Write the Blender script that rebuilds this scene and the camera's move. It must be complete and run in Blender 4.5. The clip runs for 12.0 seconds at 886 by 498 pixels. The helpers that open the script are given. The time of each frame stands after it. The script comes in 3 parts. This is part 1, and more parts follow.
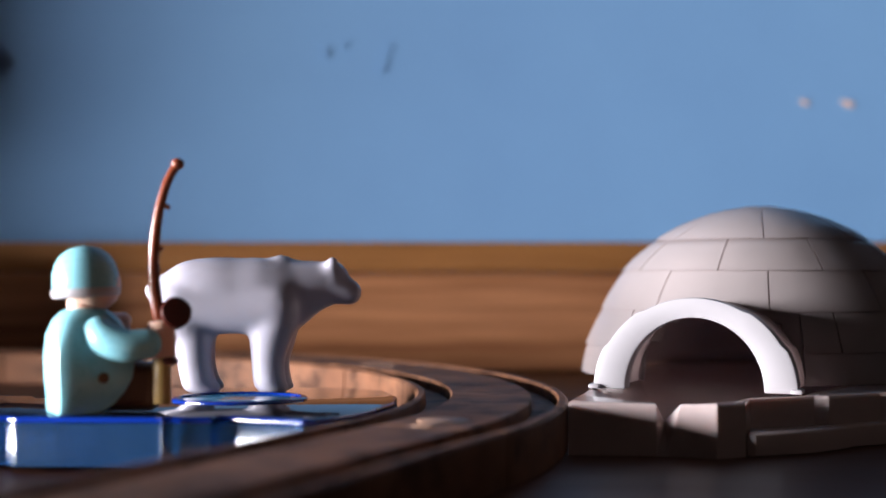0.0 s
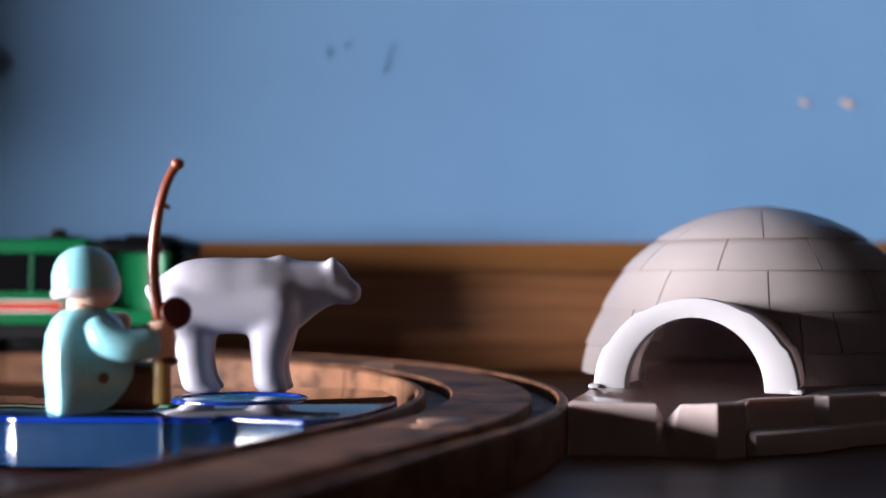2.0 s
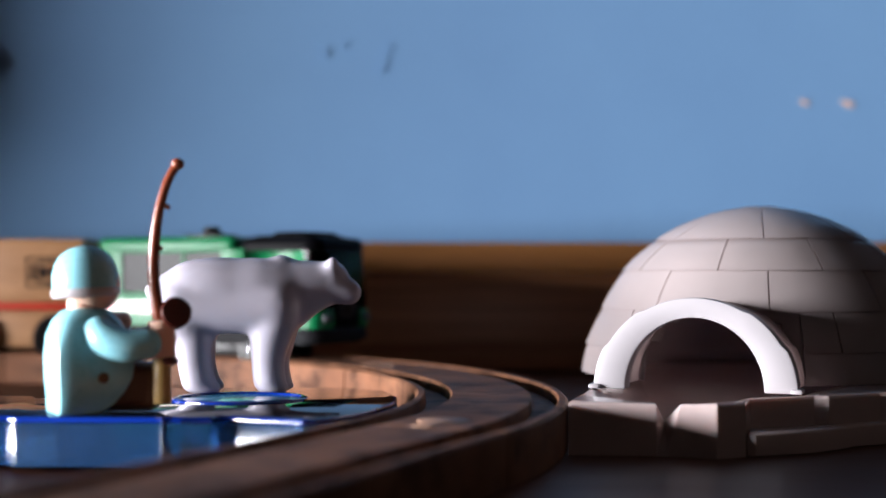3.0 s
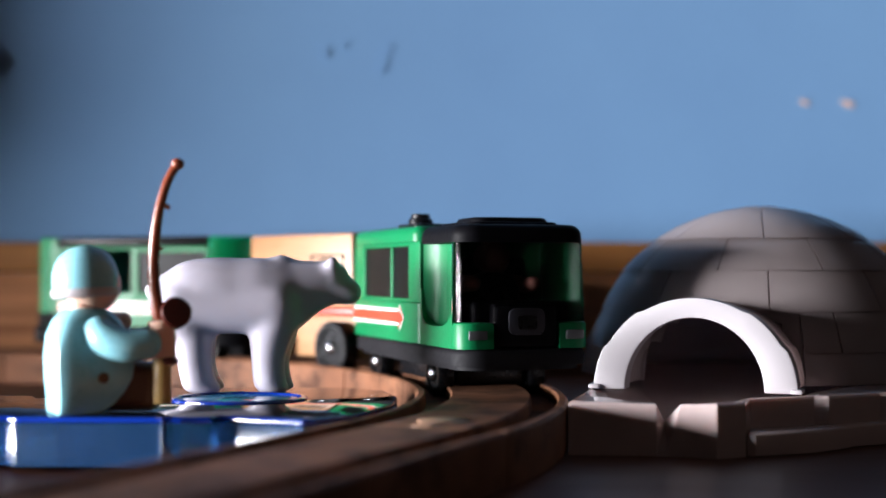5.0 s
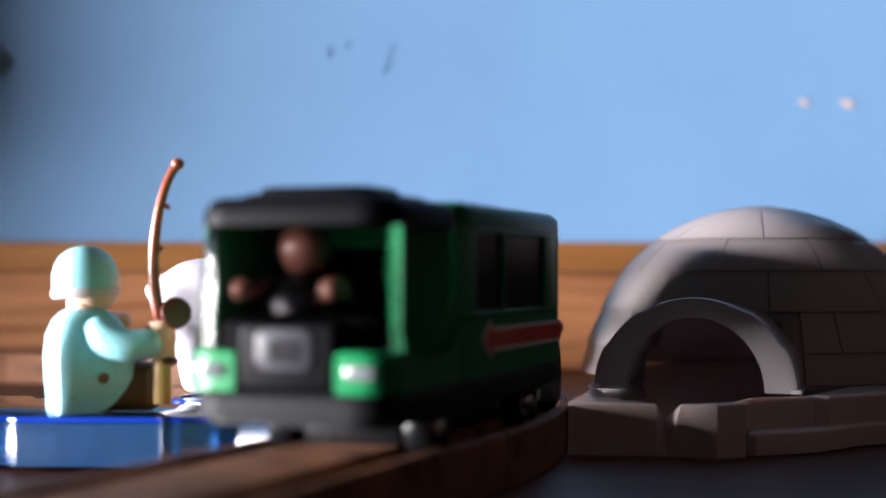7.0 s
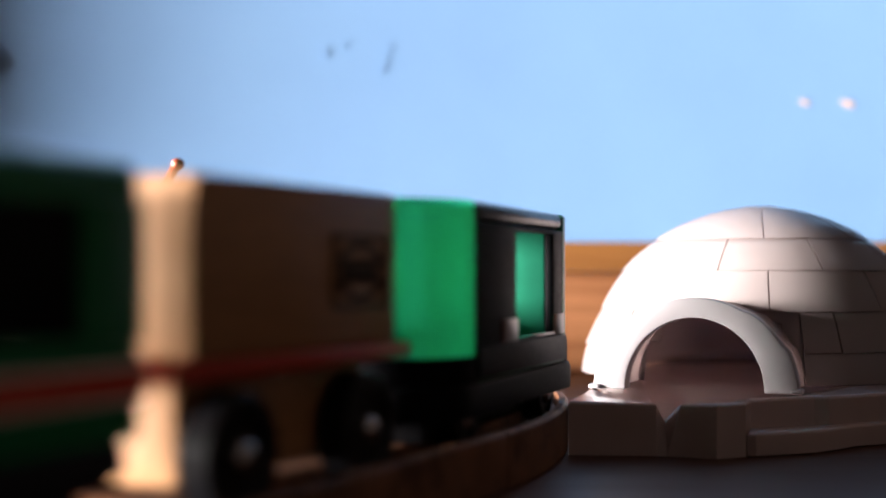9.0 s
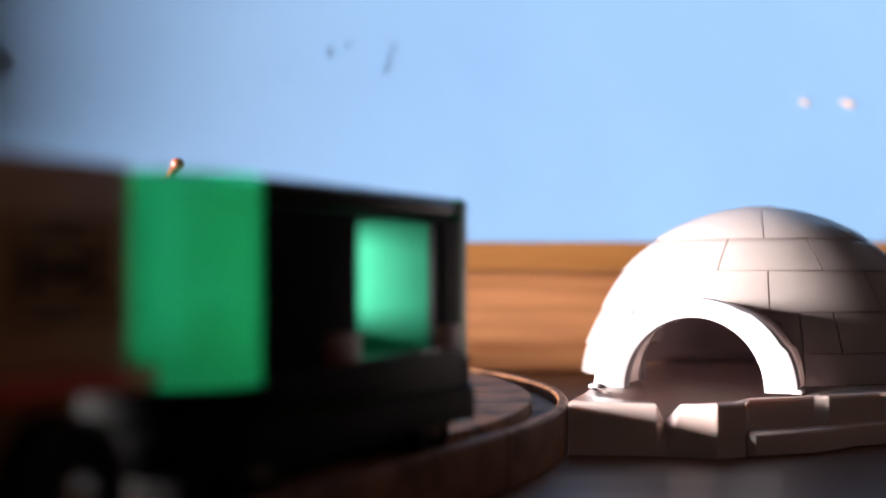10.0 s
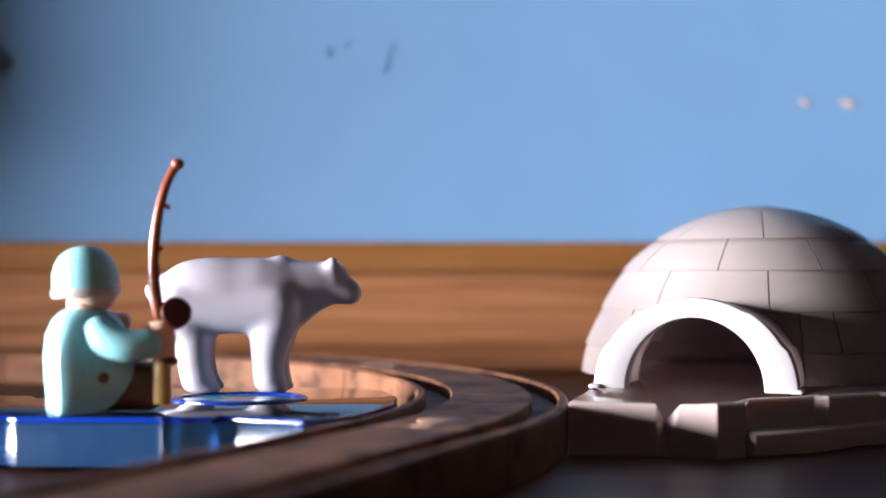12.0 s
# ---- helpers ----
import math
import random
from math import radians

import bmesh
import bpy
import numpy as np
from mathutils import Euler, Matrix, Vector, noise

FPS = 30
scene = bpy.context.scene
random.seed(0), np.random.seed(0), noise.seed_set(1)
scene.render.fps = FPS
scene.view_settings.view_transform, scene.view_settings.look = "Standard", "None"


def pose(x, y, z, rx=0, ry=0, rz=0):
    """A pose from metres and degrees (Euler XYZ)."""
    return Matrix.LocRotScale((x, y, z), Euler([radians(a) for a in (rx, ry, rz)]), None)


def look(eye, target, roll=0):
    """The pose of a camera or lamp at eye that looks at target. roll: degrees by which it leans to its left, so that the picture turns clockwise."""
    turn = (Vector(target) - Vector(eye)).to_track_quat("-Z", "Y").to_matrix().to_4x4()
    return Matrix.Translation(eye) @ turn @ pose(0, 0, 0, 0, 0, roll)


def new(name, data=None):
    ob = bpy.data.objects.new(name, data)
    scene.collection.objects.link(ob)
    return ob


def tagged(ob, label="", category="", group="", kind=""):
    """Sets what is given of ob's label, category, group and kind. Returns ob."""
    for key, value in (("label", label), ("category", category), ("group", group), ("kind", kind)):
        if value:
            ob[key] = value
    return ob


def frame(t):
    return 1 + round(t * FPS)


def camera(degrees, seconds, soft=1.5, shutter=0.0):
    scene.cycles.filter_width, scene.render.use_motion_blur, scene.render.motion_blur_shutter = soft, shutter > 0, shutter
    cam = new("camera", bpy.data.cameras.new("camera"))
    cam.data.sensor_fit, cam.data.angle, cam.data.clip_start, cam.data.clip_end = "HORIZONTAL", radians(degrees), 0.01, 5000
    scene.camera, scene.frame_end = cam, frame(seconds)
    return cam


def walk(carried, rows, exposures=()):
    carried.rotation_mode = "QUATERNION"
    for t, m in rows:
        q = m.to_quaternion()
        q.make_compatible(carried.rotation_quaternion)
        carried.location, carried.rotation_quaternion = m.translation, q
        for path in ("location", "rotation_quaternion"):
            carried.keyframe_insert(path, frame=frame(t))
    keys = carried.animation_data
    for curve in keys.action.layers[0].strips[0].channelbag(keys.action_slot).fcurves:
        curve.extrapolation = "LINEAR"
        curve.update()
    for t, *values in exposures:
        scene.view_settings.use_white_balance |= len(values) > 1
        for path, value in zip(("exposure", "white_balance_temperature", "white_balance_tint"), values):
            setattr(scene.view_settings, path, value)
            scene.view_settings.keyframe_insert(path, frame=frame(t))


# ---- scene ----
EYE_Z = 0.042
cam = camera(35.5, 12.0, soft=1.6, shutter=0.5)
cam.data.dof.use_dof = True
cam.data.dof.focus_distance = 0.345
cam.data.dof.aperture_fstop = 9.0
STAND = look((0, 0, EYE_Z), (0, 1, EYE_Z + 0.0172))
walk(cam, [(0.0, STAND), (12.0, STAND)],
     exposures=[(0.0, 0.05, 6350, 10), (2.5, 0.05, 6350, 10), (4.8, 0.1, 6350, 10), (5.5, 0.2, 6400, 10), (6.0, 0.42, 6450, 10), (6.5, 0.62, 6500, 10), (7.0, 0.78, 6550, 10),
                (7.6, 1.02, 6750, 11), (8.8, 1.25, 7050, 12), (9.5, 1.25, 7200, 12), (10.0, 1.2, 7200, 12), (10.5, 1.08, 7150, 12), (11.0, 0.85, 6900, 11), (11.5, 0.72, 6600, 10),
                (12.0, 0.52, 6450, 10)])

# ---- daylight ----
world = bpy.data.worlds.new("world")
scene.world = world
world.use_nodes = True
sky = world.node_tree.nodes.new("ShaderNodeTexSky")
sky.sky_type = "NISHITA"
sky.sun_disc = False
sky.sun_elevation = radians(30)
sky.sun_rotation = radians(60)
world.node_tree.nodes["Background"].inputs[1].default_value = 0.1
world.node_tree.links.new(sky.outputs[0], world.node_tree.nodes["Background"].inputs[0])

# daylight in the window opening of the west wall: centre y, centre z, width, height, power
WEST = -1.6
WINDOWS = [(-0.025, 0.125, 0.95, 0.35, 150)]
for wy, wz, ww, wh, power in WINDOWS:
    lamp_data = bpy.data.lights.new("window_daylight", "AREA")
    lamp_data.shape = "RECTANGLE"
    lamp_data.size, lamp_data.size_y = ww, wh
    lamp_data.energy = power
    lamp_data.color = (1.0, 0.975, 0.99)
    window_daylight = new("window_daylight", lamp_data)
    window_daylight.matrix_world = look((WEST - 0.02, wy, wz), (WEST + 1, wy, wz))

# ---- materials ----
def nodes_of(name):
    m = bpy.data.materials.new(name)
    m.use_nodes = True
    nt = m.node_tree
    return m, nt, nt.nodes["Principled BSDF"]


def coords(nt, scale=(1, 1, 1), rot=(0, 0, 0)):
    tc = nt.nodes.new("ShaderNodeTexCoord")
    mp = nt.nodes.new("ShaderNodeMapping")
    mp.inputs["Scale"].default_value = scale
    mp.inputs["Rotation"].default_value = [radians(a) for a in rot]
    nt.links.new(tc.outputs["Object"], mp.inputs["Vector"])
    return mp.outputs["Vector"]


def noise_of(nt, vec, scale, detail=4, rough=0.55):
    n = nt.nodes.new("ShaderNodeTexNoise")
    n.inputs["Scale"].default_value, n.inputs["Detail"].default_value = scale, detail
    n.inputs["Roughness"].default_value = rough
    nt.links.new(vec, n.inputs["Vector"])
    return n.outputs["Fac"]


def ramp_of(nt, fac, stops):
    r = nt.nodes.new("ShaderNodeValToRGB")
    while len(r.color_ramp.elements) < len(stops):
        r.color_ramp.elements.new(0.5)
    for e, (p, c) in zip(r.color_ramp.elements, stops):
        e.position, e.color = p, (*c, 1)
    nt.links.new(fac, r.inputs["Fac"])
    return r.outputs["Color"]


def mixed(nt, fac, a, b, how="MIX"):
    m = nt.nodes.new("ShaderNodeMix")
    m.data_type, m.blend_type = "RGBA", how
    for sock, v in ((m.inputs["Factor"], fac), (m.inputs[6], a), (m.inputs[7], b)):
        if isinstance(v, (int, float)):
            sock.default_value = v
        elif isinstance(v, tuple):
            sock.default_value = (*v, 1)
        else:
            nt.links.new(v, sock)
    return m.outputs[2]


def relief(nt, bsdf, fac, strength, distance):
    b = nt.nodes.new("ShaderNodeBump")
    b.inputs["Strength"].default_value, b.inputs["Distance"].default_value = strength, distance
    nt.links.new(fac, b.inputs["Height"])
    nt.links.new(b.outputs["Normal"], bsdf.inputs["Normal"])


def plastic(name, color, rough=0.3, coat=0.0, grain=900, vary=0.06, bump=0.08, spec=0.5, trans=0.0, sss=0.0):
    """Moulded plastic: faint clouding, dust specks and a fine moulded skin."""
    m, nt, b = nodes_of(name)
    v = coords(nt)
    cloud = noise_of(nt, v, 60, 3)
    fine = noise_of(nt, v, grain, 3)
    dark = tuple(c * (1 - vary * 2) for c in color)
    lite = tuple(min(1, c * (1 + vary)) for c in color)
    nt.links.new(ramp_of(nt, cloud, [(0.3, dark), (0.7, lite)]), b.inputs["Base Color"])
    r = nt.nodes.new("ShaderNodeMapRange")
    r.inputs["To Min"].default_value, r.inputs["To Max"].default_value = rough * 0.75, min(1, rough * 1.3)
    nt.links.new(fine, r.inputs["Value"])
    nt.links.new(r.outputs["Result"], b.inputs["Roughness"])
    b.inputs["Coat Weight"].default_value = coat
    b.inputs["Specular IOR Level"].default_value = spec
    b.inputs["Transmission Weight"].default_value = trans
    if sss:
        b.inputs["Subsurface Weight"].default_value = sss
        b.inputs["Subsurface Scale"].default_value = 0.003
        b.inputs["Subsurface Radius"].default_value = (1, 0.8, 0.7)
    relief(nt, b, fine, bump, 0.0002)
    return m


def timber(name, light, dark, scale=(12, 160, 160), rough=0.5, big=1.0, bump=0.2, coat=0.0, bands=0.5, tight=0.25, worn=0.0):
    """Wood with streaks along local x, broad bands and pores."""
    m, nt, b = nodes_of(name)
    v = coords(nt, scale)
    streak = noise_of(nt, v, 1.0 * big, 6, 0.6)
    pore = noise_of(nt, coords(nt, (scale[0] * 4, scale[1] * 8, scale[2] * 8)), big, 3, 0.7)
    broad = noise_of(nt, coords(nt, (scale[0] * 0.3, scale[1] * 0.2, scale[2] * 0.2)), big, 2)
    c = ramp_of(nt, streak, [(0.5 - tight, dark), (0.5, tuple((a + d) / 2 for a, d in zip(light, dark))), (0.5 + tight, light)])
    c = mixed(nt, bands, c, ramp_of(nt, broad, [(0.35, dark), (0.65, light)]))
    c = mixed(nt, 0.35, c, ramp_of(nt, pore, [(0.35, (0.45, 0.4, 0.36)), (0.55, (1, 1, 1))]), "MULTIPLY")
    if worn:
        c = mixed(nt, worn, c, ramp_of(nt, noise_of(nt, coords(nt), 75, 5, 0.65), [(0.40, (1.25, 1.2, 1.15)), (0.52, (1, 1, 1)), (0.60, (0.42, 0.38, 0.36))]), "MULTIPLY")
    nt.links.new(c, b.inputs["Base Color"])
    r = nt.nodes.new("ShaderNodeMapRange")
    r.inputs["To Min"].default_value, r.inputs["To Max"].default_value = rough * 0.8, rough * 1.3
    nt.links.new(streak, r.inputs["Value"])
    nt.links.new(r.outputs["Result"], b.inputs["Roughness"])
    b.inputs["Coat Weight"].default_value = coat
    b.inputs["Coat Roughness"].default_value = 0.2
    relief(nt, b, pore, bump, 0.0003)
    return m


def paint(name, color, stain, rough=0.7, spec=0.4):
    """Matt wall paint with roller texture and grubby patches."""
    m, nt, b = nodes_of(name)
    v = coords(nt)
    broad = noise_of(nt, v, 7, 5)
    c = ramp_of(nt, broad, [(0.3, stain), (0.65, color)])
    nt.links.new(c, b.inputs["Base Color"])
    b.inputs["Roughness"].default_value = rough
    b.inputs["Specular IOR Level"].default_value = spec
    relief(nt, b, noise_of(nt, v, 350, 4), 0.25, 0.0006)
    return m


M_WALL = paint("blue_wall_paint", (0.182, 0.354, 0.61), (0.162, 0.318, 0.565))
# unseen room surfaces, nearly black so they bounce little light into the shadows
M_ROOM = paint("low_bounce_room_paint", (0.010, 0.009, 0.0085), (0.008, 0.0075, 0.007), 0.9, 0.1)
M_DARK = paint("low_bounce_dark_paint", (0.007, 0.0048, 0.0038), (0.006, 0.004, 0.003), 0.9, 0.1)
M_FLOOR = timber("floor_wood", (0.05, 0.03, 0.018), (0.03, 0.018, 0.01), (3, 25, 25))
M_TABLE = timber("table_wood", (0.13, 0.046, 0.024), (0.07, 0.024, 0.012), (6, 90, 90), rough=0.42)
M_TABLE.node_tree.nodes["Principled BSDF"].inputs["Specular IOR Level"].default_value = 0.12
M_BOARD = timber("board_wood", (0.60, 0.27, 0.125), (0.19, 0.064, 0.025), (4.5, 60, 150), rough=0.36, bands=0.35, tight=0.11)
M_LEDGE = timber("ledge_wood", (0.42, 0.185, 0.055), (0.25, 0.095, 0.028), (5, 60, 80), rough=0.4)
M_TRACK = timber("track_beech", (0.235, 0.108, 0.06), (0.122, 0.053, 0.028), (45, 220, 220), rough=0.58, bump=0.4, bands=0.62, worn=0.85)
M_TRACK.node_tree.nodes["Principled BSDF"].inputs["Specular IOR Level"].default_value = 0.18
M_KNOB = timber("worn_beech", (0.44, 0.24, 0.14), (0.28, 0.14, 0.08), (45, 220, 220), rough=0.45)
M_BEECH = timber("wagon_beech", (0.45, 0.235, 0.108), (0.32, 0.155, 0.066), (25, 150, 150), rough=0.45, bands=0.3)
M_WHITE = plastic("white_plastic", (0.49, 0.43, 0.43), 0.24, vary=0.03)
M_ICE = plastic("ice_white_plastic", (0.64, 0.51, 0.495), 0.13, vary=0.03, bump=0.015, sss=0.4)
_nt = M_WHITE.node_tree
_tr = _nt.nodes.new("ShaderNodeBsdfTranslucent")
_tr.inputs["Color"].default_value = (0.66, 0.56, 0.55, 1)
_mx = _nt.nodes.new("ShaderNodeMixShader")
_mx.inputs[0].default_value = 0.42
_nt.links.new(_nt.nodes["Principled BSDF"].outputs[0], _mx.inputs[1])
_nt.links.new(_tr.outputs[0], _mx.inputs[2])
_nt.links.new(_mx.outputs[0], _nt.nodes["Material Output"].inputs["Surface"])
M_TRIM = plastic("bright_white_plastic", (0.45, 0.425, 0.45), 0.34, vary=0.02)
M_BEAR = plastic("bear_plastic", (0.41, 0.385, 0.45), 0.3, vary=0.02, bump=0.02, spec=0.35, sss=0.15)
M_POND = plastic("blue_clear_plastic", (0.035, 0.15, 0.42), 0.16, vary=0.05, bump=0.02, trans=0.85)
M_RIM = plastic("deep_blue_plastic", (0.003, 0.022, 0.22), 0.12, vary=0.05, bump=0.02)
M_WATER = plastic("pale_water_plastic", (0.1, 0.42, 0.72), 0.1, vary=0.05, bump=0.02)
M_TOP = plastic("pond_sheet", (0.010, 0.018, 0.040), 0.05, vary=0.05, bump=0.01, spec=0.6)
M_AQUA = plastic("aqua_plastic", (0.27, 0.60, 0.69), 0.28, vary=0.03, sss=0.15)
M_SKIN = plastic("peach_plastic", (0.78, 0.48, 0.36), 0.35, vary=0.03, sss=0.1)
M_BROWN = plastic("brown_plastic", (0.085, 0.036, 0.014), 0.4)
M_TAN = plastic("tan_plastic", (0.45, 0.30, 0.10), 0.35)
M_ROD = plastic("russet_plastic", (0.20, 0.045, 0.02), 0.25)
M_REEL = plastic("dark_russet_plastic", (0.09, 0.018, 0.012), 0.3)
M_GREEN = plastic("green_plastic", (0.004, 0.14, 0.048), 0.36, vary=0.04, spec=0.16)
M_BLACK = plastic("black_plastic", (0.005, 0.005, 0.006), 0.28, spec=0.2)
M_GREY = plastic("charcoal_plastic", (0.010, 0.010, 0.012), 0.6, spec=0.09)
M_INNER = plastic("matt_green_plastic", (0.006, 0.155, 0.092), 0.75, spec=0.1)
M_END, _nt, _b = nodes_of("clear_green_plastic")
_b.inputs["Base Color"].default_value = (0.006, 0.20, 0.066, 1)
_b.inputs["Roughness"].default_value = 0.25
relief(_nt, _b, noise_of(_nt, coords(_nt), 500, 3), 0.05, 0.0002)
_tl = _nt.nodes.new("ShaderNodeBsdfTranslucent")
_tl.inputs["Color"].default_value = (0.05, 0.86, 0.68, 1)
_tp = _nt.nodes.new("ShaderNodeBsdfTransparent")
_tp.inputs["Color"].default_value = (0.10, 0.88, 0.64, 1)
_m1 = _nt.nodes.new("ShaderNodeMixShader")
_m1.inputs[0].default_value = 0.30
_m2 = _nt.nodes.new("ShaderNodeMixShader")
_m2.inputs[0].default_value = 0.68
_nt.links.new(_tl.outputs[0], _m1.inputs[1])
_nt.links.new(_tp.outputs[0], _m1.inputs[2])
_nt.links.new(_b.outputs[0], _m2.inputs[1])
_nt.links.new(_m1.outputs[0], _m2.inputs[2])
_nt.links.new(_m2.outputs[0], _nt.nodes["Material Output"].inputs["Surface"])
M_MATT = plastic("matt_black_plastic", (0.004, 0.004, 0.005), 0.5, spec=0.1)
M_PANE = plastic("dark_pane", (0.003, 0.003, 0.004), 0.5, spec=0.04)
M_SIDEPANE = plastic("side_pane", (0.003, 0.003, 0.004), 0.3, spec=0.05, bump=0.01)
M_LENS = plastic("grey_lens", (0.10, 0.11, 0.12), 0.2)
M_RED = plastic("red_plastic", (0.55, 0.04, 0.015), 0.35)
M_REDP = plastic("red_paint", (0.5, 0.035, 0.015), 0.4)
M_CREAM = plastic("cream_print", (0.75, 0.72, 0.68), 0.4)
M_BADGE = plastic("badge_grey", (0.024, 0.024, 0.031), 0.4, spec=0.2)
M_DOLLSKIN = plastic("rosy_wood", (0.22, 0.085, 0.058), 0.35)
M_STEEL, _nt, _b = nodes_of("axle_steel")
_b.inputs["Metallic"].default_value, _b.inputs["Roughness"].default_value = 1, 0.25
_b.inputs["Base Color"].default_value = (0.5, 0.5, 0.52, 1)
M_GLASS, _nt, _b = nodes_of("windscreen")
_b.inputs["Transmission Weight"].default_value, _b.inputs["Roughness"].default_value = 1, 0.06
_b.inputs["IOR"].default_value = 1.15
_b.inputs["Base Color"].default_value = (0.22, 0.205, 0.22, 1)
_b.inputs["Specular IOR Level"].default_value = 0.1
M_SMUDGE = paint("smudge", (0.165, 0.32, 0.555), (0.171, 0.332, 0.58))
M_CHIP = paint("bare_plaster", (0.75, 0.52, 0.44), (0.6, 0.42, 0.36))
M_NAVY = plastic("navy_plastic", (0.02, 0.07, 0.2), 0.4)


# ---- building blocks ----
def finish(bm, mats, name, angle=38):
    bm.normal_update()
    for f in bm.faces:
        f.smooth = True
    for e in bm.edges:
        e.smooth = not (len(e.link_faces) == 2 and e.calc_face_angle(0) > radians(angle))
    me = bpy.data.meshes.new(name)
    bm.to_mesh(me)
    bm.free()
    for m in mats if isinstance(mats, (list, tuple)) else [mats]:
        me.materials.append(m)
    return me


def part(name, bm, material, parent=None, label="", m=None):
    ob = new(name, finish(bm, material, name))
    if parent:
        ob.parent = parent
    if m is not None:
        ob.matrix_basis = m
    if label:
        tagged(ob, label)
    return ob


def setting(name, bm, material, label, category):
    return tagged(part(name, bm, material), label, category, kind="structure")


def base(name, label, category, m=None, group=""):
    ob = new(name)
    ob.empty_display_size = 0.005
    if m is not None:
        ob.matrix_basis = m
    return tagged(ob, label, category, group)


def rbox(bm, x0, x1, y0, y1, z0, z1, r=0.0, seg=2, mat=0, m=None):
    before = set(bm.faces)
    g = bmesh.ops.create_cube(bm, size=1)
    vs = g["verts"]
    for v in vs:
        v.co = Vector((x0 + (v.co.x + .5) * (x1 - x0), y0 + (v.co.y + .5) * (y1 - y0), z0 + (v.co.z + .5) * (z1 - z0)))
    if r:
        es = list({e for v in vs for e in v.link_edges})
        bmesh.ops.bevel(bm, geom=es, offset=r, segments=seg, affect="EDGES", profile=0.5)
    fs = set(bm.faces) - before
    for f in fs:
        f.material_index = mat
    if m is not None:
        bmesh.ops.transform(bm, matrix=m, verts=list({v for f in fs for v in f.verts}))
    return bm


def prism(bm, pts, z0, z1, r=0.0, seg=2, mat=0, m=None, dips=None):
    """A flat outline (x, y) raised from z0 to z1, its top edge rounded by r."""
    lo = [bm.verts.new((x, y, z0)) for x, y in pts]
    f = bm.faces.new(lo)
    up = bmesh.ops.extrude_face_region(bm, geom=[f])["geom"]
    top = [v for v in up if isinstance(v, bmesh.types.BMVert)]
    for v in top:
        v.co.z = z1
    for i, (dy, dz) in (dips or {}).items():
        v = min(top, key=lambda w: (w.co.x - pts[i][0]) ** 2 + (w.co.y - pts[i][1]) ** 2)
        v.co += Vector((0, dy, dz))
    fs = {g for v in lo + top for g in v.link_faces}
    bmesh.ops.recalc_face_normals(bm, faces=list(fs))
    if r:
        es = [e for e in {e for v in top for e in v.link_edges} if e.verts[0] in top and e.verts[1] in top]
        out = bmesh.ops.bevel(bm, geom=es, offset=r, segments=seg, affect="EDGES", profile=0.5)
        fs = {g for g in fs if g.is_valid} | set(out["faces"])
    for g in fs:
        g.material_index = mat
    if m is not None:
        bmesh.ops.transform(bm, matrix=m, verts=list({v for g in fs for v in g.verts}))
    return bm


def rounded(x0, x1, y0, y1, r, n=5):
    out = []
    for cx, cy, a0 in ((x1 - r, y1 - r, 0), (x0 + r, y1 - r, 90), (x0 + r, y0 + r, 180), (x1 - r, y0 + r, 270)):
        for i in range(n + 1):
            a = radians(a0 + 90 * i / n)
            out.append((cx + r * math.cos(a), cy + r * math.sin(a)))
    return out


def holed(bm, x0, x1, z0, z1, holes, y0, y1):
    """An upright wall along x with rectangular openings (x0, x1, z0, z1) right through it."""
    xs = sorted({x0, x1, *(h[0] for h in holes), *(h[1] for h in holes)})
    zs = sorted({z0, z1, *(h[2] for h in holes), *(h[3] for h in holes)})
    v = {(i, j): bm.verts.new((x, y0, z)) for i, x in enumerate(xs) for j, z in enumerate(zs)}
    fs = []
    for i in range(len(xs) - 1):
        for j in range(len(zs) - 1):
            cx, cz = (xs[i] + xs[i + 1]) / 2, (zs[j] + zs[j + 1]) / 2
            if not any(h[0] < cx < h[1] and h[2] < cz < h[3] for h in holes):
                fs.append(bm.faces.new((v[i, j], v[i + 1, j], v[i + 1, j + 1], v[i, j + 1])))
    up = bmesh.ops.extrude_face_region(bm, geom=fs)["geom"]
    for w in up:
        if isinstance(w, bmesh.types.BMVert):
            w.co.y = y1
    loose = [w for w in bm.verts if not w.link_faces]
    bmesh.ops.delete(bm, geom=loose, context="VERTS")
    bmesh.ops.recalc_face_normals(bm, faces=bm.faces[:])
    es = [e for e in bm.edges if e.calc_face_angle(0) > 1.2]
    bmesh.ops.bevel(bm, geom=es, offset=.0004, segments=2, affect="EDGES", profile=0.5)
    return bm


def blob(bm, c, r, mat=0, u=20, v=12, m=None):
    mm = Matrix.Translation(c) @ (m or Matrix()) @ Matrix.Diagonal((*r, 1))
    g = bmesh.ops.create_uvsphere(bm, u_segments=u, v_segments=v, radius=1, matrix=mm)
    for f in {f for w in g["verts"] for f in w.link_faces}:
        f.material_index = mat
    return bm


def lathe(bm, prof, seg=24, mat=0, m=None):
    """Turns (radius, height) round z."""
    rings = [[bm.verts.new((m or Matrix()) @ Vector((r * math.cos(2 * math.pi * i / seg), r * math.sin(2 * math.pi * i / seg), h)))
              for i in range(seg)] for r, h in prof]
    for a, b in zip(rings, rings[1:]):
        for i in range(seg):
            bm.faces.new((a[i], a[(i + 1) % seg], b[(i + 1) % seg], b[i])).material_index = mat
    bm.faces.new(list(reversed(rings[0]))).material_index = mat
    bm.faces.new(rings[-1]).material_index = mat
    return bm


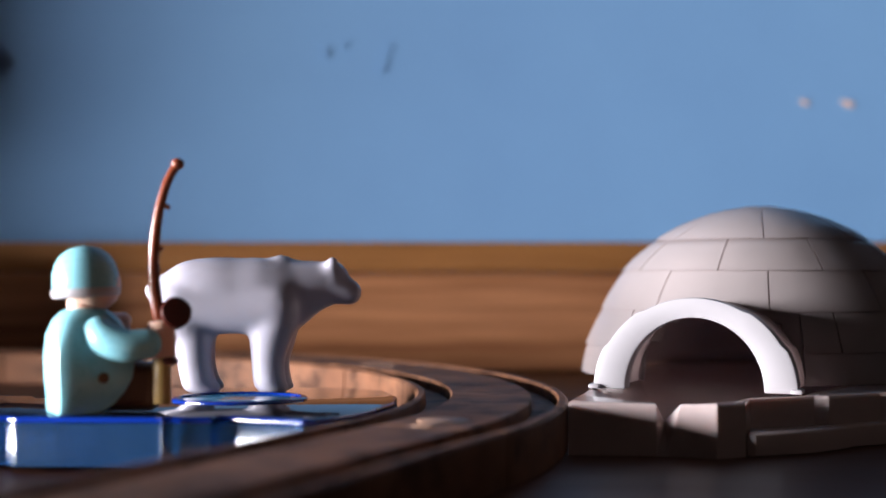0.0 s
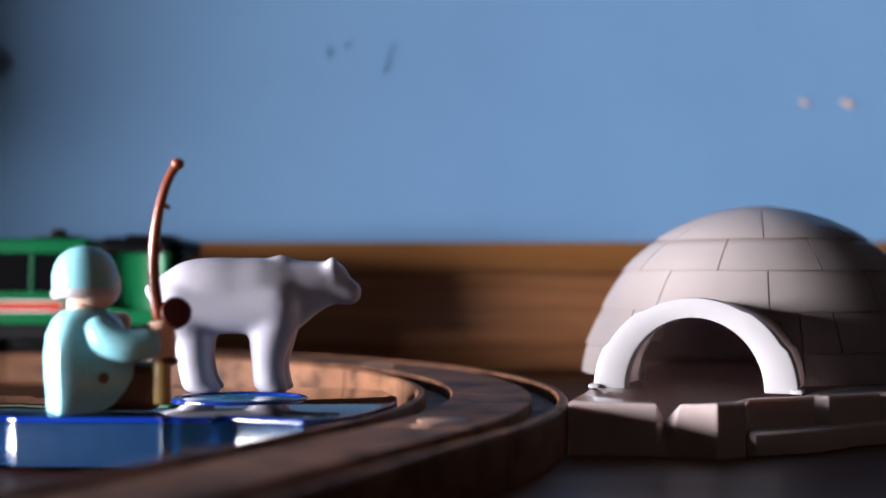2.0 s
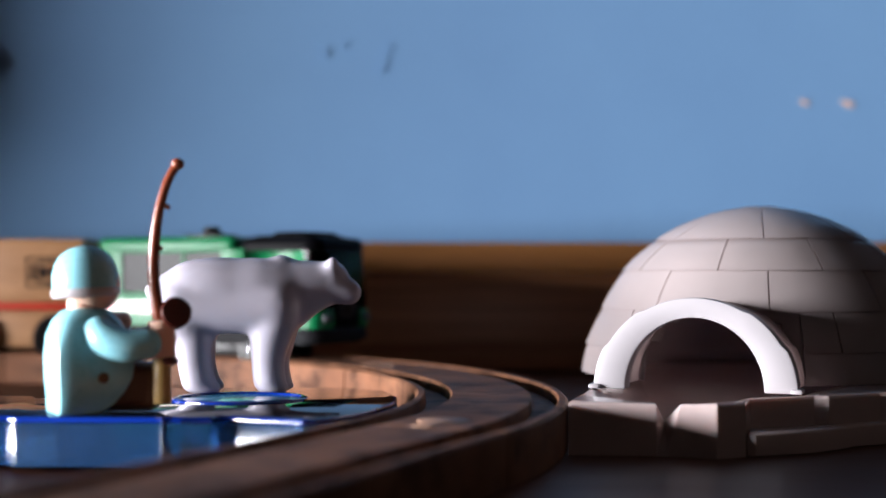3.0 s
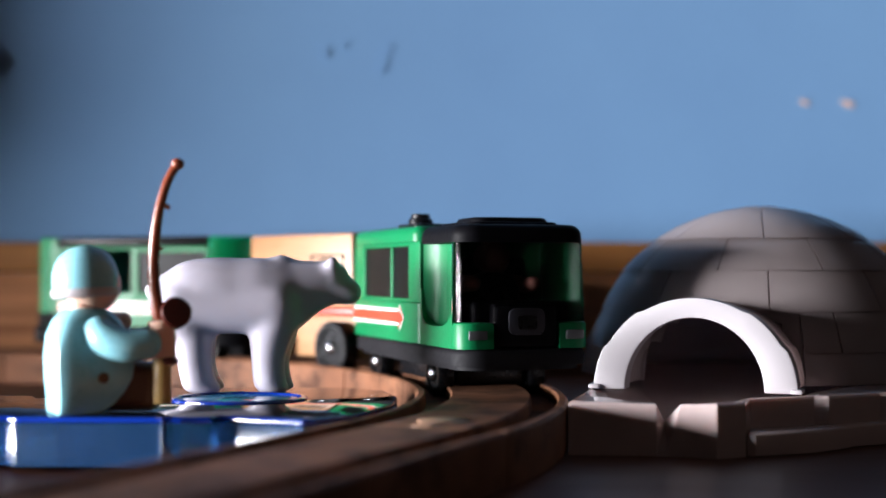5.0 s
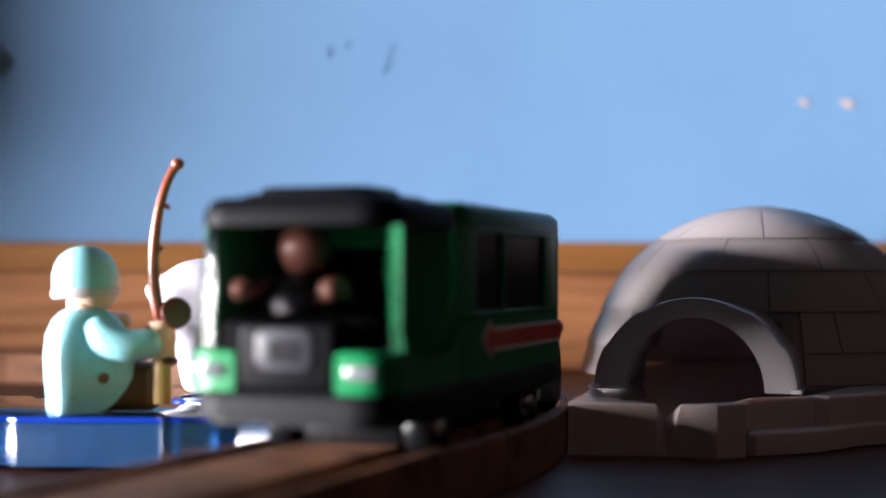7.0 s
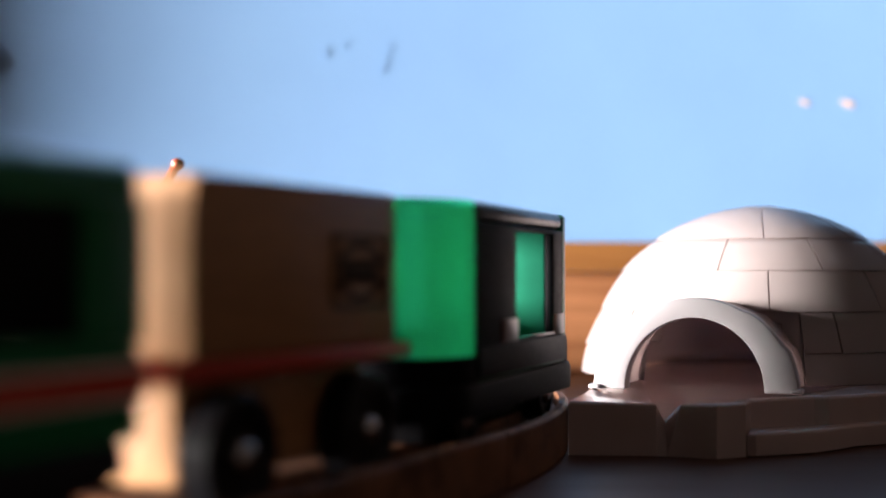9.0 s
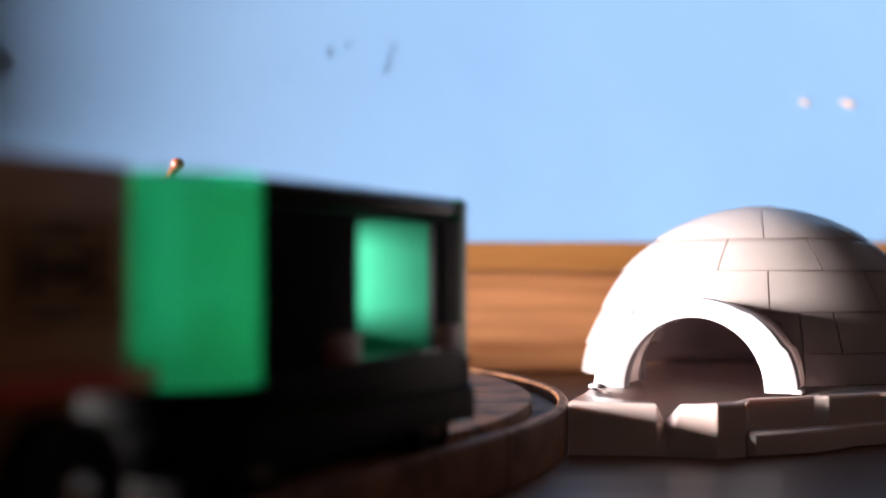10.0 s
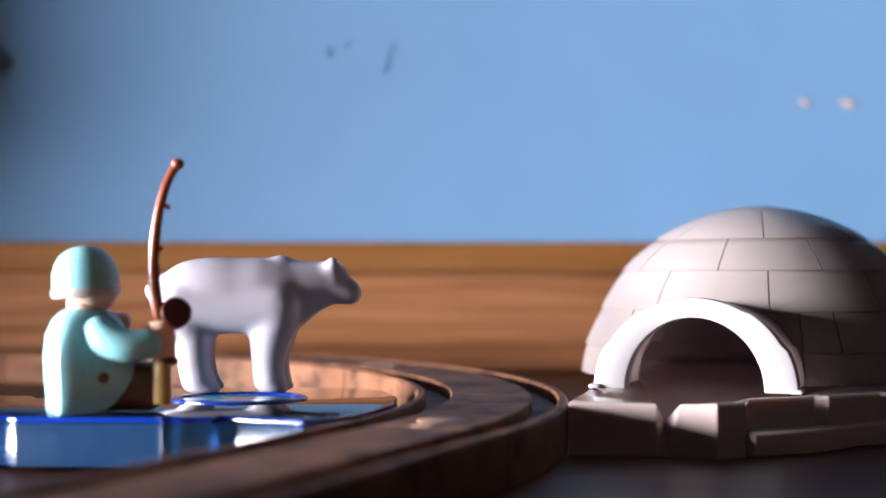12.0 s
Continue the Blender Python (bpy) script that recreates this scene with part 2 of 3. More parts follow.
def curve_through(pts, n=6):
    """A smooth run of points through pts (Catmull-Rom); any width of tuple."""
    p = [np.array(q, float) for q in pts]
    p = [2 * p[0] - p[1]] + p + [2 * p[-1] - p[-2]]
    out = []
    for i in range(1, len(p) - 2):
        a, b, c, d = p[i - 1:i + 3]
        for k in range(n):
            t = k / n
            out.append(.5 * (2 * b + (c - a) * t + (2 * a - 5 * b + 4 * c - d) * t * t + (3 * b - a - 3 * c + d) * t ** 3))
    return out + [p[-2]]


def tube(bm, pts, seg=14, mat=0, n=6):
    """A round limb through (x, y, z, radius), with domed ends."""
    q = curve_through(pts, n)
    cap0, cap1 = q[0], q[-1]
    rings = []
    for i, w in enumerate(q):
        d = Vector(q[min(i + 1, len(q) - 1)][:3] - q[max(i - 1, 0)][:3]).normalized()
        s = d.cross(Vector((0, 1, 0.001))).normalized()
        u = s.cross(d)
        rings.append((Vector(w[:3]), d, s, u, w[3]))
    full = []
    c, d, s, u, r = rings[0]
    for a in (80, 55, 28):
        full.append((c - d * r * math.sin(radians(a)) * .8, s, u, r * math.cos(radians(a))))
    full += [(c, s, u, r) for c, d, s, u, r in rings]
    c, d, s, u, r = rings[-1]
    for a in (28, 55, 80):
        full.append((c + d * r * math.sin(radians(a)) * .8, s, u, r * math.cos(radians(a))))
    vs = [[bm.verts.new(c + (s * math.cos(2 * math.pi * i / seg) + u * math.sin(2 * math.pi * i / seg)) * r) for i in range(seg)] for c, s, u, r in full]
    for a, b in zip(vs, vs[1:]):
        for i in range(seg):
            bm.faces.new((a[i], a[(i + 1) % seg], b[(i + 1) % seg], b[i])).material_index = mat
    bm.faces.new(list(reversed(vs[0]))).material_index = mat
    bm.faces.new(vs[-1]).material_index = mat
    return bm


def sweep(bm, prof, line, mat=0):
    """A closed cross-section (across, height) drawn along a level line of (x, y, direction x, direction y)."""
    rings = [[bm.verts.new((x - dy * u, y + dx * u, z)) for u, z in prof] for x, y, dx, dy in line]
    n = len(prof)
    for a, b in zip(rings, rings[1:]):
        for i in range(n):
            bm.faces.new((a[i], a[(i + 1) % n], b[(i + 1) % n], b[i])).material_index = mat
    bm.faces.new(rings[0])
    bm.faces.new(list(reversed(rings[-1])))
    bmesh.ops.recalc_face_normals(bm, faces=bm.faces[:])
    return bm


# ---- the line of the track ----
TCX, TCY, TR, TEND = -0.178, 0.3525, 0.19, radians(-24.2)
ARC = TR * (math.pi / 2 - TEND)
TRACK_H, RAIL_Z, TRACK_W = 0.0115, 0.0085, 0.019


def track_at(s):
    """Place and direction at s metres along the middle of the track; 0 is the far point of the bend."""
    if s < 0:
        return TCX + s, TCY + TR, 1.0, 0.0
    if s < ARC:
        a = math.pi / 2 - s / TR
        return TCX + TR * math.cos(a), TCY + TR * math.sin(a), math.sin(a), -math.cos(a)
    dx, dy = math.sin(TEND), -math.cos(TEND)
    return TCX + TR * math.cos(TEND) + (s - ARC) * dx, TCY + TR * math.sin(TEND) + (s - ARC) * dy, dx, dy


# ---- the room ----
BACK = 0.600
bm = bmesh.new()
rbox(bm, -1.7, 0.325, BACK, BACK + 0.1, -0.74, 1.9)
wall_north = setting("wall_north", bm, M_WALL, "sky-blue painted wall with a few smudges and chips", "wall")
bm = bmesh.new()
holed(bm, -2.6, BACK, -0.74, 1.9, [(wy - ww / 2, wy + ww / 2, wz - wh / 2, wz + wh / 2) for wy, wz, ww, wh, _ in WINDOWS], 0, 0.1)
bmesh.ops.transform(bm, matrix=Matrix.Translation((WEST, 0, 0)) @ Matrix.Rotation(math.pi / 2, 4, "Z"), verts=bm.verts[:])
setting("wall_west", bm, M_ROOM, "plain painted wall with a window opening", "wall")
# unseen wall added to shade the left of the back wall; track runs through its low opening
bm = bmesh.new()
holed(bm, 0.400, BACK, 0.0005, 1.9, [(0.512, BACK - 0.012, 0.0005, 0.082)], 0, 0.05)
bmesh.ops.transform(bm, matrix=Matrix.Translation((-0.457, 0, 0)) @ Matrix.Rotation(math.pi / 2, 4, "Z"), verts=bm.verts[:])
setting("shade_wall", bm, M_ROOM, "unseen short wall added to shade the back wall's left, with a low track opening", "wall")
# unseen wall added on the right, near-black to keep fill off the train
bm = bmesh.new()
rbox(bm, 0.225, 0.325, -2.6, BACK, -0.74, 1.9)
setting("wall_east", bm, M_DARK, "unseen near-black wall added at the table's end to hold back bounce light", "wall")
bm = bmesh.new()
rbox(bm, -1.7, 0.325, -2.7, -2.6, -0.74, 1.9)
setting("wall_south", bm, M_ROOM, "plain painted wall behind the table", "wall")
bm = bmesh.new()
rbox(bm, -1.7, 0.325, -2.7, BACK + .1, -0.84, -0.74)
setting("floor", bm, M_FLOOR, "brown wooden floor of the room", "floor")
bm = bmesh.new()
rbox(bm, -1.7, 0.325, -2.7, BACK + .1, 1.9, 2.0)
setting("ceiling", bm, M_ROOM, "plain painted ceiling", "ceiling")


def flake(cx, cz, rx, rz, seed, tilt=0):
    """A flat, ragged patch on the wall's face."""
    rnd = random.Random(seed)
    b = bmesh.new()
    pts = []
    for i in range(18):
        a = 2 * math.pi * i / 18
        k = 0.65 + 0.5 * rnd.random()
        x, z = rx * k * math.cos(a), rz * k * math.sin(a)
        t = radians(tilt)
        pts.append((cx + x * math.cos(t) - z * math.sin(t), cz + x * math.sin(t) + z * math.cos(t)))
    prism(b, pts, 0, 0.0006, m=Matrix(((1, 0, 0, 0), (0, 0, -1, BACK), (0, 1, 0, 0), (0, 0, 0, 1))))
    return b


def on_wall(px, py):
    return (px - 784) / 2450 * BACK, EYE_Z + (483 - py) / 2450 * BACK


for i, (px, py, rx, rz, tilt) in enumerate(((1424, 181, .0027, .0010, -25), (1500, 183, .0031, .0015, -20))):
    x, z = on_wall(px, py)
    part("paint_chip", flake(x, z, rx, rz, 10 + i, tilt), M_CHIP, wall_north, "bare pinkish plaster where paint has chipped")
for i, (px, py, rx, rz, tilt) in enumerate(((577, 90, .0022, .0026, 10), (680, 112, .0018, .004, -15), (690, 84, .0012, .0018, 5), (612, 80, .001, .0015, 20))):
    x, z = on_wall(px, py)
    part("smudge", flake(x, z, rx, rz, 20 + i, tilt), M_SMUDGE, wall_north, "faint dark scuff on the paint")

x, z = on_wall(-38, 112)
bm = bmesh.new()
lathe(bm, [(0.005, 0), (0.007, 0.001), (0.0076, 0.004), (0.0064, 0.0065), (0.0025, 0.0075)], m=Matrix.Translation((x, BACK, z)) @ pose(0, 0, 0, 90))
tagged(part("wall_hook", bm, M_NAVY), "round navy plastic hook stuck on the blue wall", "hook")

# table and the board along its back
table = base("table", "dark brown glossy wooden table standing against the wall", "table")
bm = bmesh.new()
rbox(bm, -0.615, 0.22, -0.22, BACK - .0005, -0.03, 0, 0.002)
part("tabletop", bm, M_TABLE, table)
for lx in (-0.58, 0.15):
    for ly in (-0.16, 0.52):
        bm = bmesh.new()
        rbox(bm, lx, lx + .06, ly, ly + .06, -0.74, -0.0301, 0.003)
        part("leg", bm, M_TABLE, table)
back_board = base("back_board", "reddish-brown grained wooden board along the table's back edge", "board", pose(0, 0.588, 0.0005))
bm = bmesh.new()
rbox(bm, -0.615, 0.22, 0, 0.0115, 0, 0.0415, 0.0006)
part("plank", bm, M_BOARD, back_board)
bm = bmesh.new()
rbox(bm, -0.615, 0.22, -0.0006, 0.0115, 0.0418, 0.0545, 0.0012)
part("top_strip", bm, M_LEDGE, back_board, "lighter golden-brown wooden strip")


# ---- the wooden track ----
def track_profile():
    w, h, g = TRACK_W, TRACK_H, RAIL_Z
    c = 0.0007
    half = [(w, c), (w, h - c), (w - c, h), (0.0165 + c * .5, h), (0.0165, h - c * .5), (0.0163, g), (0.0102, g), (0.0100, h - c * .5), (0.0100 - c * .5, h)]
    return half + [(-u, z) for u, z in reversed(half)] + [(-w + c, 0), (w - c, 0)]


def track_piece(s0, s1, knob=None):
    n = max(2, int((s1 - s0) / 0.004))
    b = bmesh.new()
    sweep(b, track_profile(), [track_at(s0 + 0.0004 + (s1 - s0 - 0.0008) * i / n) for i in range(n + 1)])
    ob = tagged(part("track_piece", b, M_TRACK), "worn beech toy train track with two grooves, on the table", "toy track", "toy train tracks")
    if knob:
        x, y, dx, dy = track_at(s1 + 0.012 * knob)
        m = Matrix(((dx, -dy, 0, x), (dy, dx, 0, y), (0, 0, 1, 0), (0, 0, 0, 1)))
        k = bmesh.new()
        sgn = 1 if knob > 0 else -1
        lathe(k, [(0.0052, TRACK_H - 0.003), (0.0055, TRACK_H + 0.0001), (0.0051, TRACK_H + 0.00025)], 24, m=m)
        rbox(k, -0.012 * sgn if sgn > 0 else 0.0, 0.0 if sgn > 0 else 0.012, -0.0022, 0.0022, TRACK_H - 0.003, TRACK_H + 0.0002, 0.0002, m=m)
        part("connector", k, M_KNOB, ob, "pale worn connector peg")
    return ob


J = [-0.42, -0.21, TR * radians(4), TR * radians(59), ARC, ARC + 0.15, ARC + 0.33]
for i in range(len(J) - 1):
    track_piece(J[i], J[i + 1], {2: -1, 3: -1}.get(i, 1) if 1 < i < 4 else None)

# ---- the pond ----
POND_H = 0.0117
OUTLINE = [(-.145, .2990), (-.0930, .2955), (-.0912, .2932), (-.0900, .2925), (-.0605, .2915), (-.0590, .2908), (-.0572, .2915), (-.0552, .2908), (-.0535, .2914), (-.0490, .2918), (-.0480, .2964), (-.0290, .2862), (-.0262, .2872),
           (-.0168, .3060), (-.0118, .3280), (-.0115, .3480), (-.0160, .3700), (-.0260, .3800), (-.0500, .3815), (-.0745, .3780), (-.0775, .3640),
           (-.0860, .3450), (-.1010, .3420), (-.1040, .3500), (-.145, .3560)]
pond = base("ice_pond", "blue see-through plastic toy pond with a fishing hole, inside the track", "toy pond", pose(0, 0, 0.00354, -0.7))
bm = bmesh.new()
prism(bm, OUTLINE, 0.0012, POND_H - 0.0012, 0.0006)
part("tray", bm, M_POND, pond)
bm = bmesh.new()
prism(bm, [(x * 1.0, y) for x, y in OUTLINE], POND_H - 0.00118, POND_H - 0.0001, 0.0004)
part("rim", bm, M_RIM, pond, "deep blue glossy rim")
bm = bmesh.new()
cx = sum(p[0] for p in OUTLINE) / len(OUTLINE)
cy = sum(p[1] for p in OUTLINE) / len(OUTLINE)
prism(bm, [(cx + (x - cx) * .985, cy + (y - cy) * .975) for x, y in OUTLINE], POND_H - 0.0004, POND_H, 0.0002)
part("sheet", bm, M_TOP, pond, "dark mirror-glossy surface")
bm = bmesh.new()
lathe(bm, [(0.0165, POND_H), (0.0165, POND_H + .0003), (0.0158, POND_H + .0007), (0.0150, POND_H + .0006), (0.0147, POND_H + .0001)], 48, m=pose(-.0497, .3395, 0))
part("hole_ring", bm, M_RIM, pond, "raised deep blue ring")
bm = bmesh.new()
lathe(bm, [(0.0142, POND_H + .0001), (0.0142, POND_H + .0002), (0.0138, POND_H + .00025)], 48, m=pose(-.0497, .3395, 0))
part("hole_water", bm, M_WATER, pond, "pale blue water disc")

# ---- the igloo ----
IX, IY, IZ = 0.0947, 0.4137, 0.0125
DOME_H = 0.0496
TOWARDS = math.atan2(-0.903, -0.43)
FACE = math.atan2(-0.9336, -0.3584)
TUNNEL_X, TUNNEL_Y = -0.0054, 0.0018
base_ob = base("ice_floe", "glossy off-white plastic ice floe beneath the igloo", "toy ice floe")
bm = bmesh.new()
prism(bm, [(.0289, .3198), (.0490, .3178), (.0512, .3170), (.0540, .3160), (.0618, .3127), (.0690, .3160), (.0722, .3250), (.0890, .3325),
           (.0925, .3322), (.1075, .3410), (.118, .3425), (.165, .372), (.172, .46), (.105, .485), (.062, .466), (.047, .42), (.0375, .355), (.0330, .335)], 0.0, IZ, 0.0008, 2, dips={2: (.004, -.0042)})
slab = part("slab", bm, M_ICE, base_ob)
for face in slab.data.polygons:
    face.use_smooth = False
bm = bmesh.new()
prism(bm, [(.0694, .3164), (.0712, .3154), (.0870, .3218), (.0965, .3302), (.0985, .3330), (.1165, .3420), (.112, .352), (.085, .346), (.0735, .330), (.0715, .3235)], 0.0003, 0.0056, 0.0009, 3)
part("step", bm, M_ICE, base_ob)

igloo = base("igloo", "white plastic toy igloo of moulded ice blocks with an arched entrance", "toy igloo", pose(IX, IY, IZ))


DOME_H_AT = (0, .0043, .0086, .0135, .0189, .0245, .0297, .034, .0383, .041, .0435, .046, .048, .0491, .0496)
DOME_R_AT = (.0524, .0519, .0511, .0492, .0466, .0438, .0406, .0368, .0318, .0280, .0236, .0178, .0118, .006, .0004)


def dome_r(h):
    return float(np.interp(h, DOME_H_AT, DOME_R_AT))


def dome_block(a0, a1, h0, h1, top=False):
    """One moulded block of the dome between two angles and heights, proud at its lower edge."""
    b = bmesh.new()
    na, nh = max(3, int((a1 - a0) / radians(5))), 5
    gap = 0.00022
    grid = {}
    for j in range(nh + 1):
        h = h0 + gap + (h1 - h0 - gap * 1.2) * j / nh
        edge = j in (0, nh)
        out = 0.0006 * (1 - j / nh) + 0.00015
        r = dome_r(h)
        ga = gap / max(r, 0.004)
        for i in range(na + 1):
            a = a0 + ga + (a1 - a0 - 2 * ga) * i / na
            side = i in (0, na)
            rr = r + out - (0.00012 if edge or side else 0)
            grid[i, j] = b.verts.new((rr * math.cos(a), rr * math.sin(a), h))
            if edge or side:
                rin = max(0.0002, r - 0.0010)
                grid[i, j, 1] = b.verts.new((rin * math.cos(a), rin * math.sin(a), h))
    for i in range(na):
        for j in range(nh):
            b.faces.new((grid[i, j], grid[i + 1, j], grid[i + 1, j + 1], grid[i, j + 1]))
        b.faces.new((grid[i, 0, 1], grid[i + 1, 0, 1], grid[i + 1, 0], grid[i, 0]))
        b.faces.new((grid[i, nh], grid[i + 1, nh], grid[i + 1, nh, 1], grid[i, nh, 1]))
    for j in range(nh):
        b.faces.new((grid[0, j, 1], grid[0, j], grid[0, j + 1], grid[0, j + 1, 1]))
        b.faces.new((grid[na, j], grid[na, j, 1], grid[na, j + 1, 1], grid[na, j + 1]))
    return b


VIEW = math.atan2(-IY, -IX)
HS = [0.0, 0.0083, 0.019, 0.030, 0.039, 0.0493]
for k in range(5):
    n, turn = ((9, 2), (10, 24), (9, 3), (9, -16), (7, 2))[k]
    first = radians(turn) + VIEW
    for i in range(n):
        a0, a1 = first + 2 * math.pi * i / n, first + 2 * math.pi * (i + 1) / n
        spans = [(a0, a1)]
        if k < 2:
            cut = radians(25)
            spans = []
            mid = (a0 + a1) / 2
            off = (mid - TOWARDS + math.pi) % (2 * math.pi) - math.pi
            lo, hi = off - (a1 - a0) / 2, off + (a1 - a0) / 2
            if hi < -cut or lo > cut:
                spans.append((TOWARDS + lo, TOWARDS + hi))
            else:
                if lo < -cut - 0.05:
                    spans.append((TOWARDS + lo, TOWARDS - cut))
                if hi > cut + 0.05:
                    spans.append((TOWARDS + cut, TOWARDS + hi))
        for s0, s1 in spans:
            part("ice_block", dome_block(s0, s1, HS[k], HS[k + 1]), M_WHITE, igloo)

# the smooth shell under the blocks, open at the entrance
bm = bmesh.new()
rows = []
for j in range(15):
    h = DOME_H * 0.995 * math.sin(math.pi / 2 * j / 14)
    rows.append([bm.verts.new(((dome_r(h) - .0007) * math.cos(2 * math.pi * i / 72 + FACE), (dome_r(h) - .0007) * math.sin(2 * math.pi * i / 72 + FACE), h - .0003 * (j > 12)))
                 for i in range(72)])
for j in range(14):
    for i in range(72):
        q = (rows[j][i], rows[j][(i + 1) % 72], rows[j + 1][(i + 1) % 72], rows[j + 1][i])
        c = sum((v.co for v in q), Vector()) / 4
        across = -(c.x - TUNNEL_X) * math.sin(FACE) + (c.y - TUNNEL_Y) * math.cos(FACE)
        ahead = (c.x - TUNNEL_X) * math.cos(FACE) + (c.y - TUNNEL_Y) * math.sin(FACE)
        if ahead > 0 and across ** 2 + c.z ** 2 < 0.0212 ** 2:
            continue
        bm.faces.new(q)
bm.faces.new(rows[-1])
shell = part("shell", bm, M_WHITE, igloo)
thick = shell.modifiers.new("thickness", "SOLIDIFY")
thick.thickness, thick.offset = 0.0012, -1


def arch(name, ro, ri, d0, d1, steps, mat, label=""):
    """A stepped arch from d0 to d1 metres out along the entrance's axis."""
    b = bmesh.new()
    n = 36
    prof = []
    for i in range(n + 1):
        a = math.pi * i / n
        k = 1.0
        if steps:
            k = 1 + 0.028 * (abs(a - math.pi / 2) > radians(34)) + 0.03 * (abs(a - math.pi / 2) > radians(62))
        prof.append((ro * k * math.cos(a), ro * 0.965 * (k if k < 1.02 else 1.0 + (k - 1) * .8) * math.sin(a)))
    inner = [(ri * math.cos(math.pi * i / n), ri * 1.05 * math.sin(math.pi * i / n)) for i in range(n, -1, -1)]
    ax, ay = math.cos(FACE), math.sin(FACE)

    def at(u, h, d):
        return b.verts.new((TUNNEL_X + ax * d - ay * u, TUNNEL_Y + ay * d + ax * u, h))
    A = [[at(u, h, d) for u, h in prof] for d in (d0, d1)]
    B = [[at(u, h, d) for u, h in reversed(inner)] for d in (d0, d1)]
    for i in range(n):
        b.faces.new((A[0][i], A[0][i + 1], A[1][i + 1], A[1][i]))
        b.faces.new((B[0][i + 1], B[0][i], B[1][i], B[1][i + 1]))
        b.faces.new((A[1][i], A[1][i + 1], B[1][i + 1], B[1][i]))
        b.faces.new((A[0][i + 1], A[0][i], B[0][i], B[0][i + 1]))
    for i in (0, n):
        b.faces.new((A[0][i], A[1][i], B[1][i], B[0][i]))
    bmesh.ops.recalc_face_normals(b, faces=b.faces[:])
    es = [e for e in b.edges if e.calc_face_angle(0) > 1.2]
    bmesh.ops.bevel(b, geom=es, offset=0.0004, segments=2, affect="EDGES", profile=0.5)
    return part(name, b, mat, igloo, label)


arch("tunnel", 0.0228, 0.0208, 0.0405, 0.0695, True, M_WHITE)
arch("entrance_arch", 0.0241, 0.0174, 0.0696, 0.0755, True, M_TRIM, "bright white stepped entrance arch")
for sgn in (-1, 1):
    bm = bmesh.new()
    rbox(bm, 0.0715, 0.0768, sgn * 0.0252 - 0.0014, sgn * 0.0252 + 0.0014, 0.0, 0.0012, 0.0004, m=Matrix.Translation((TUNNEL_X, TUNNEL_Y, 0)) @ Matrix.Rotation(FACE, 4, "Z"))
    part("foot_tab", bm, M_TRIM, igloo)

# ---- the bear ----
BS = 0.0001478


def build_bear():
    b = bmesh.new()

    def P(px, py, y=0.0):
        return ((px - 440) * BS, y * BS, (688 - py) * BS)

    def E(px, py, y, rx, ry, rz, ang=0):
        blob(b, P(px, py, y), (rx * BS, ry * BS, rz * BS), m=Matrix.Rotation(radians(ang), 4, "Y"))

    def T(*pts):
        tube(b, [(*P(px, py, y), r * BS) for px, py, y, r in pts])
    T((308, 524, 0, 52), (336, 519, 0, 64), (380, 517, 0, 68), (425, 516, 0, 66), (465, 513, 0, 64), (500, 508, 0, 57))
    E(497, 476, 0, 32, 30, 32)
    T((500, 505, 0, 52), (540, 498, 0, 44), (575, 492, 0, 36))
    E(584, 491, 0, 36, 34, 37)
    T((590, 500, 0, 30), (612, 511, 0, 26), (624, 514, 0, 22))
    E(622, 503, 0, 15, 12, 9)
    T((500, 548, 0, 42), (543, 522, 0, 36), (585, 514, 0, 22))
    E(262, 508, 0, 8, 8, 14, 10)
    for sy in (-1, 1):
        E(588, 462, sy * 26, 14, 13, 15)
        T((318, 536, sy * 24, 50), (400, 538, sy * 25, 48), (494, 536, sy * 24, 50))
        T((330, 562, sy * 26, 44), (345, 592, sy * 27, 37), (349, 635, sy * 31, 31), (356, 668, sy * 32, 31))
        E(368, 680, sy * 33, 31, 28, 15)
        o = 0 if sy < 0 else 6
        T((488, 562, sy * 26, 43), (480 + o, 592, sy * 27, 38), (476 + o, 635, sy * 31, 30), (479 + o, 668, sy * 32, 30))
        E(486 + o, 680, sy * 33, 30, 27, 15)
    E(609, 523, 0, 17, 15, 12)
    E(625, 509, 0, 15, 20, 20)
    for v in b.verts:
        v.co.z = max(0.0, v.co.z)
    ob = part("polar_bear", b, M_BEAR, m=pose((440 - 784) / 2450 * .3625, .3625, POND_H - .0008, -0.7, 0, 4))
    r = ob.modifiers.new("skin", "REMESH")
    r.mode, r.voxel_size, r.use_smooth_shade = "VOXEL", 0.0006, True
    s = ob.modifiers.new("soften", "SMOOTH")
    s.factor, s.iterations = 0.6, 32
    return tagged(ob, "white plastic toy polar bear standing on the blue pond", "toy bear")


build_bear()

# ---- the angler and the rod ----
FS = 0.0001216
FM = pose((160 - 784) / 2450 * .300, .300, POND_H + .0001)


def FP(px, py, y=0.0):
    return ((px - 160) * FS, y * FS, (732 - py) * FS)


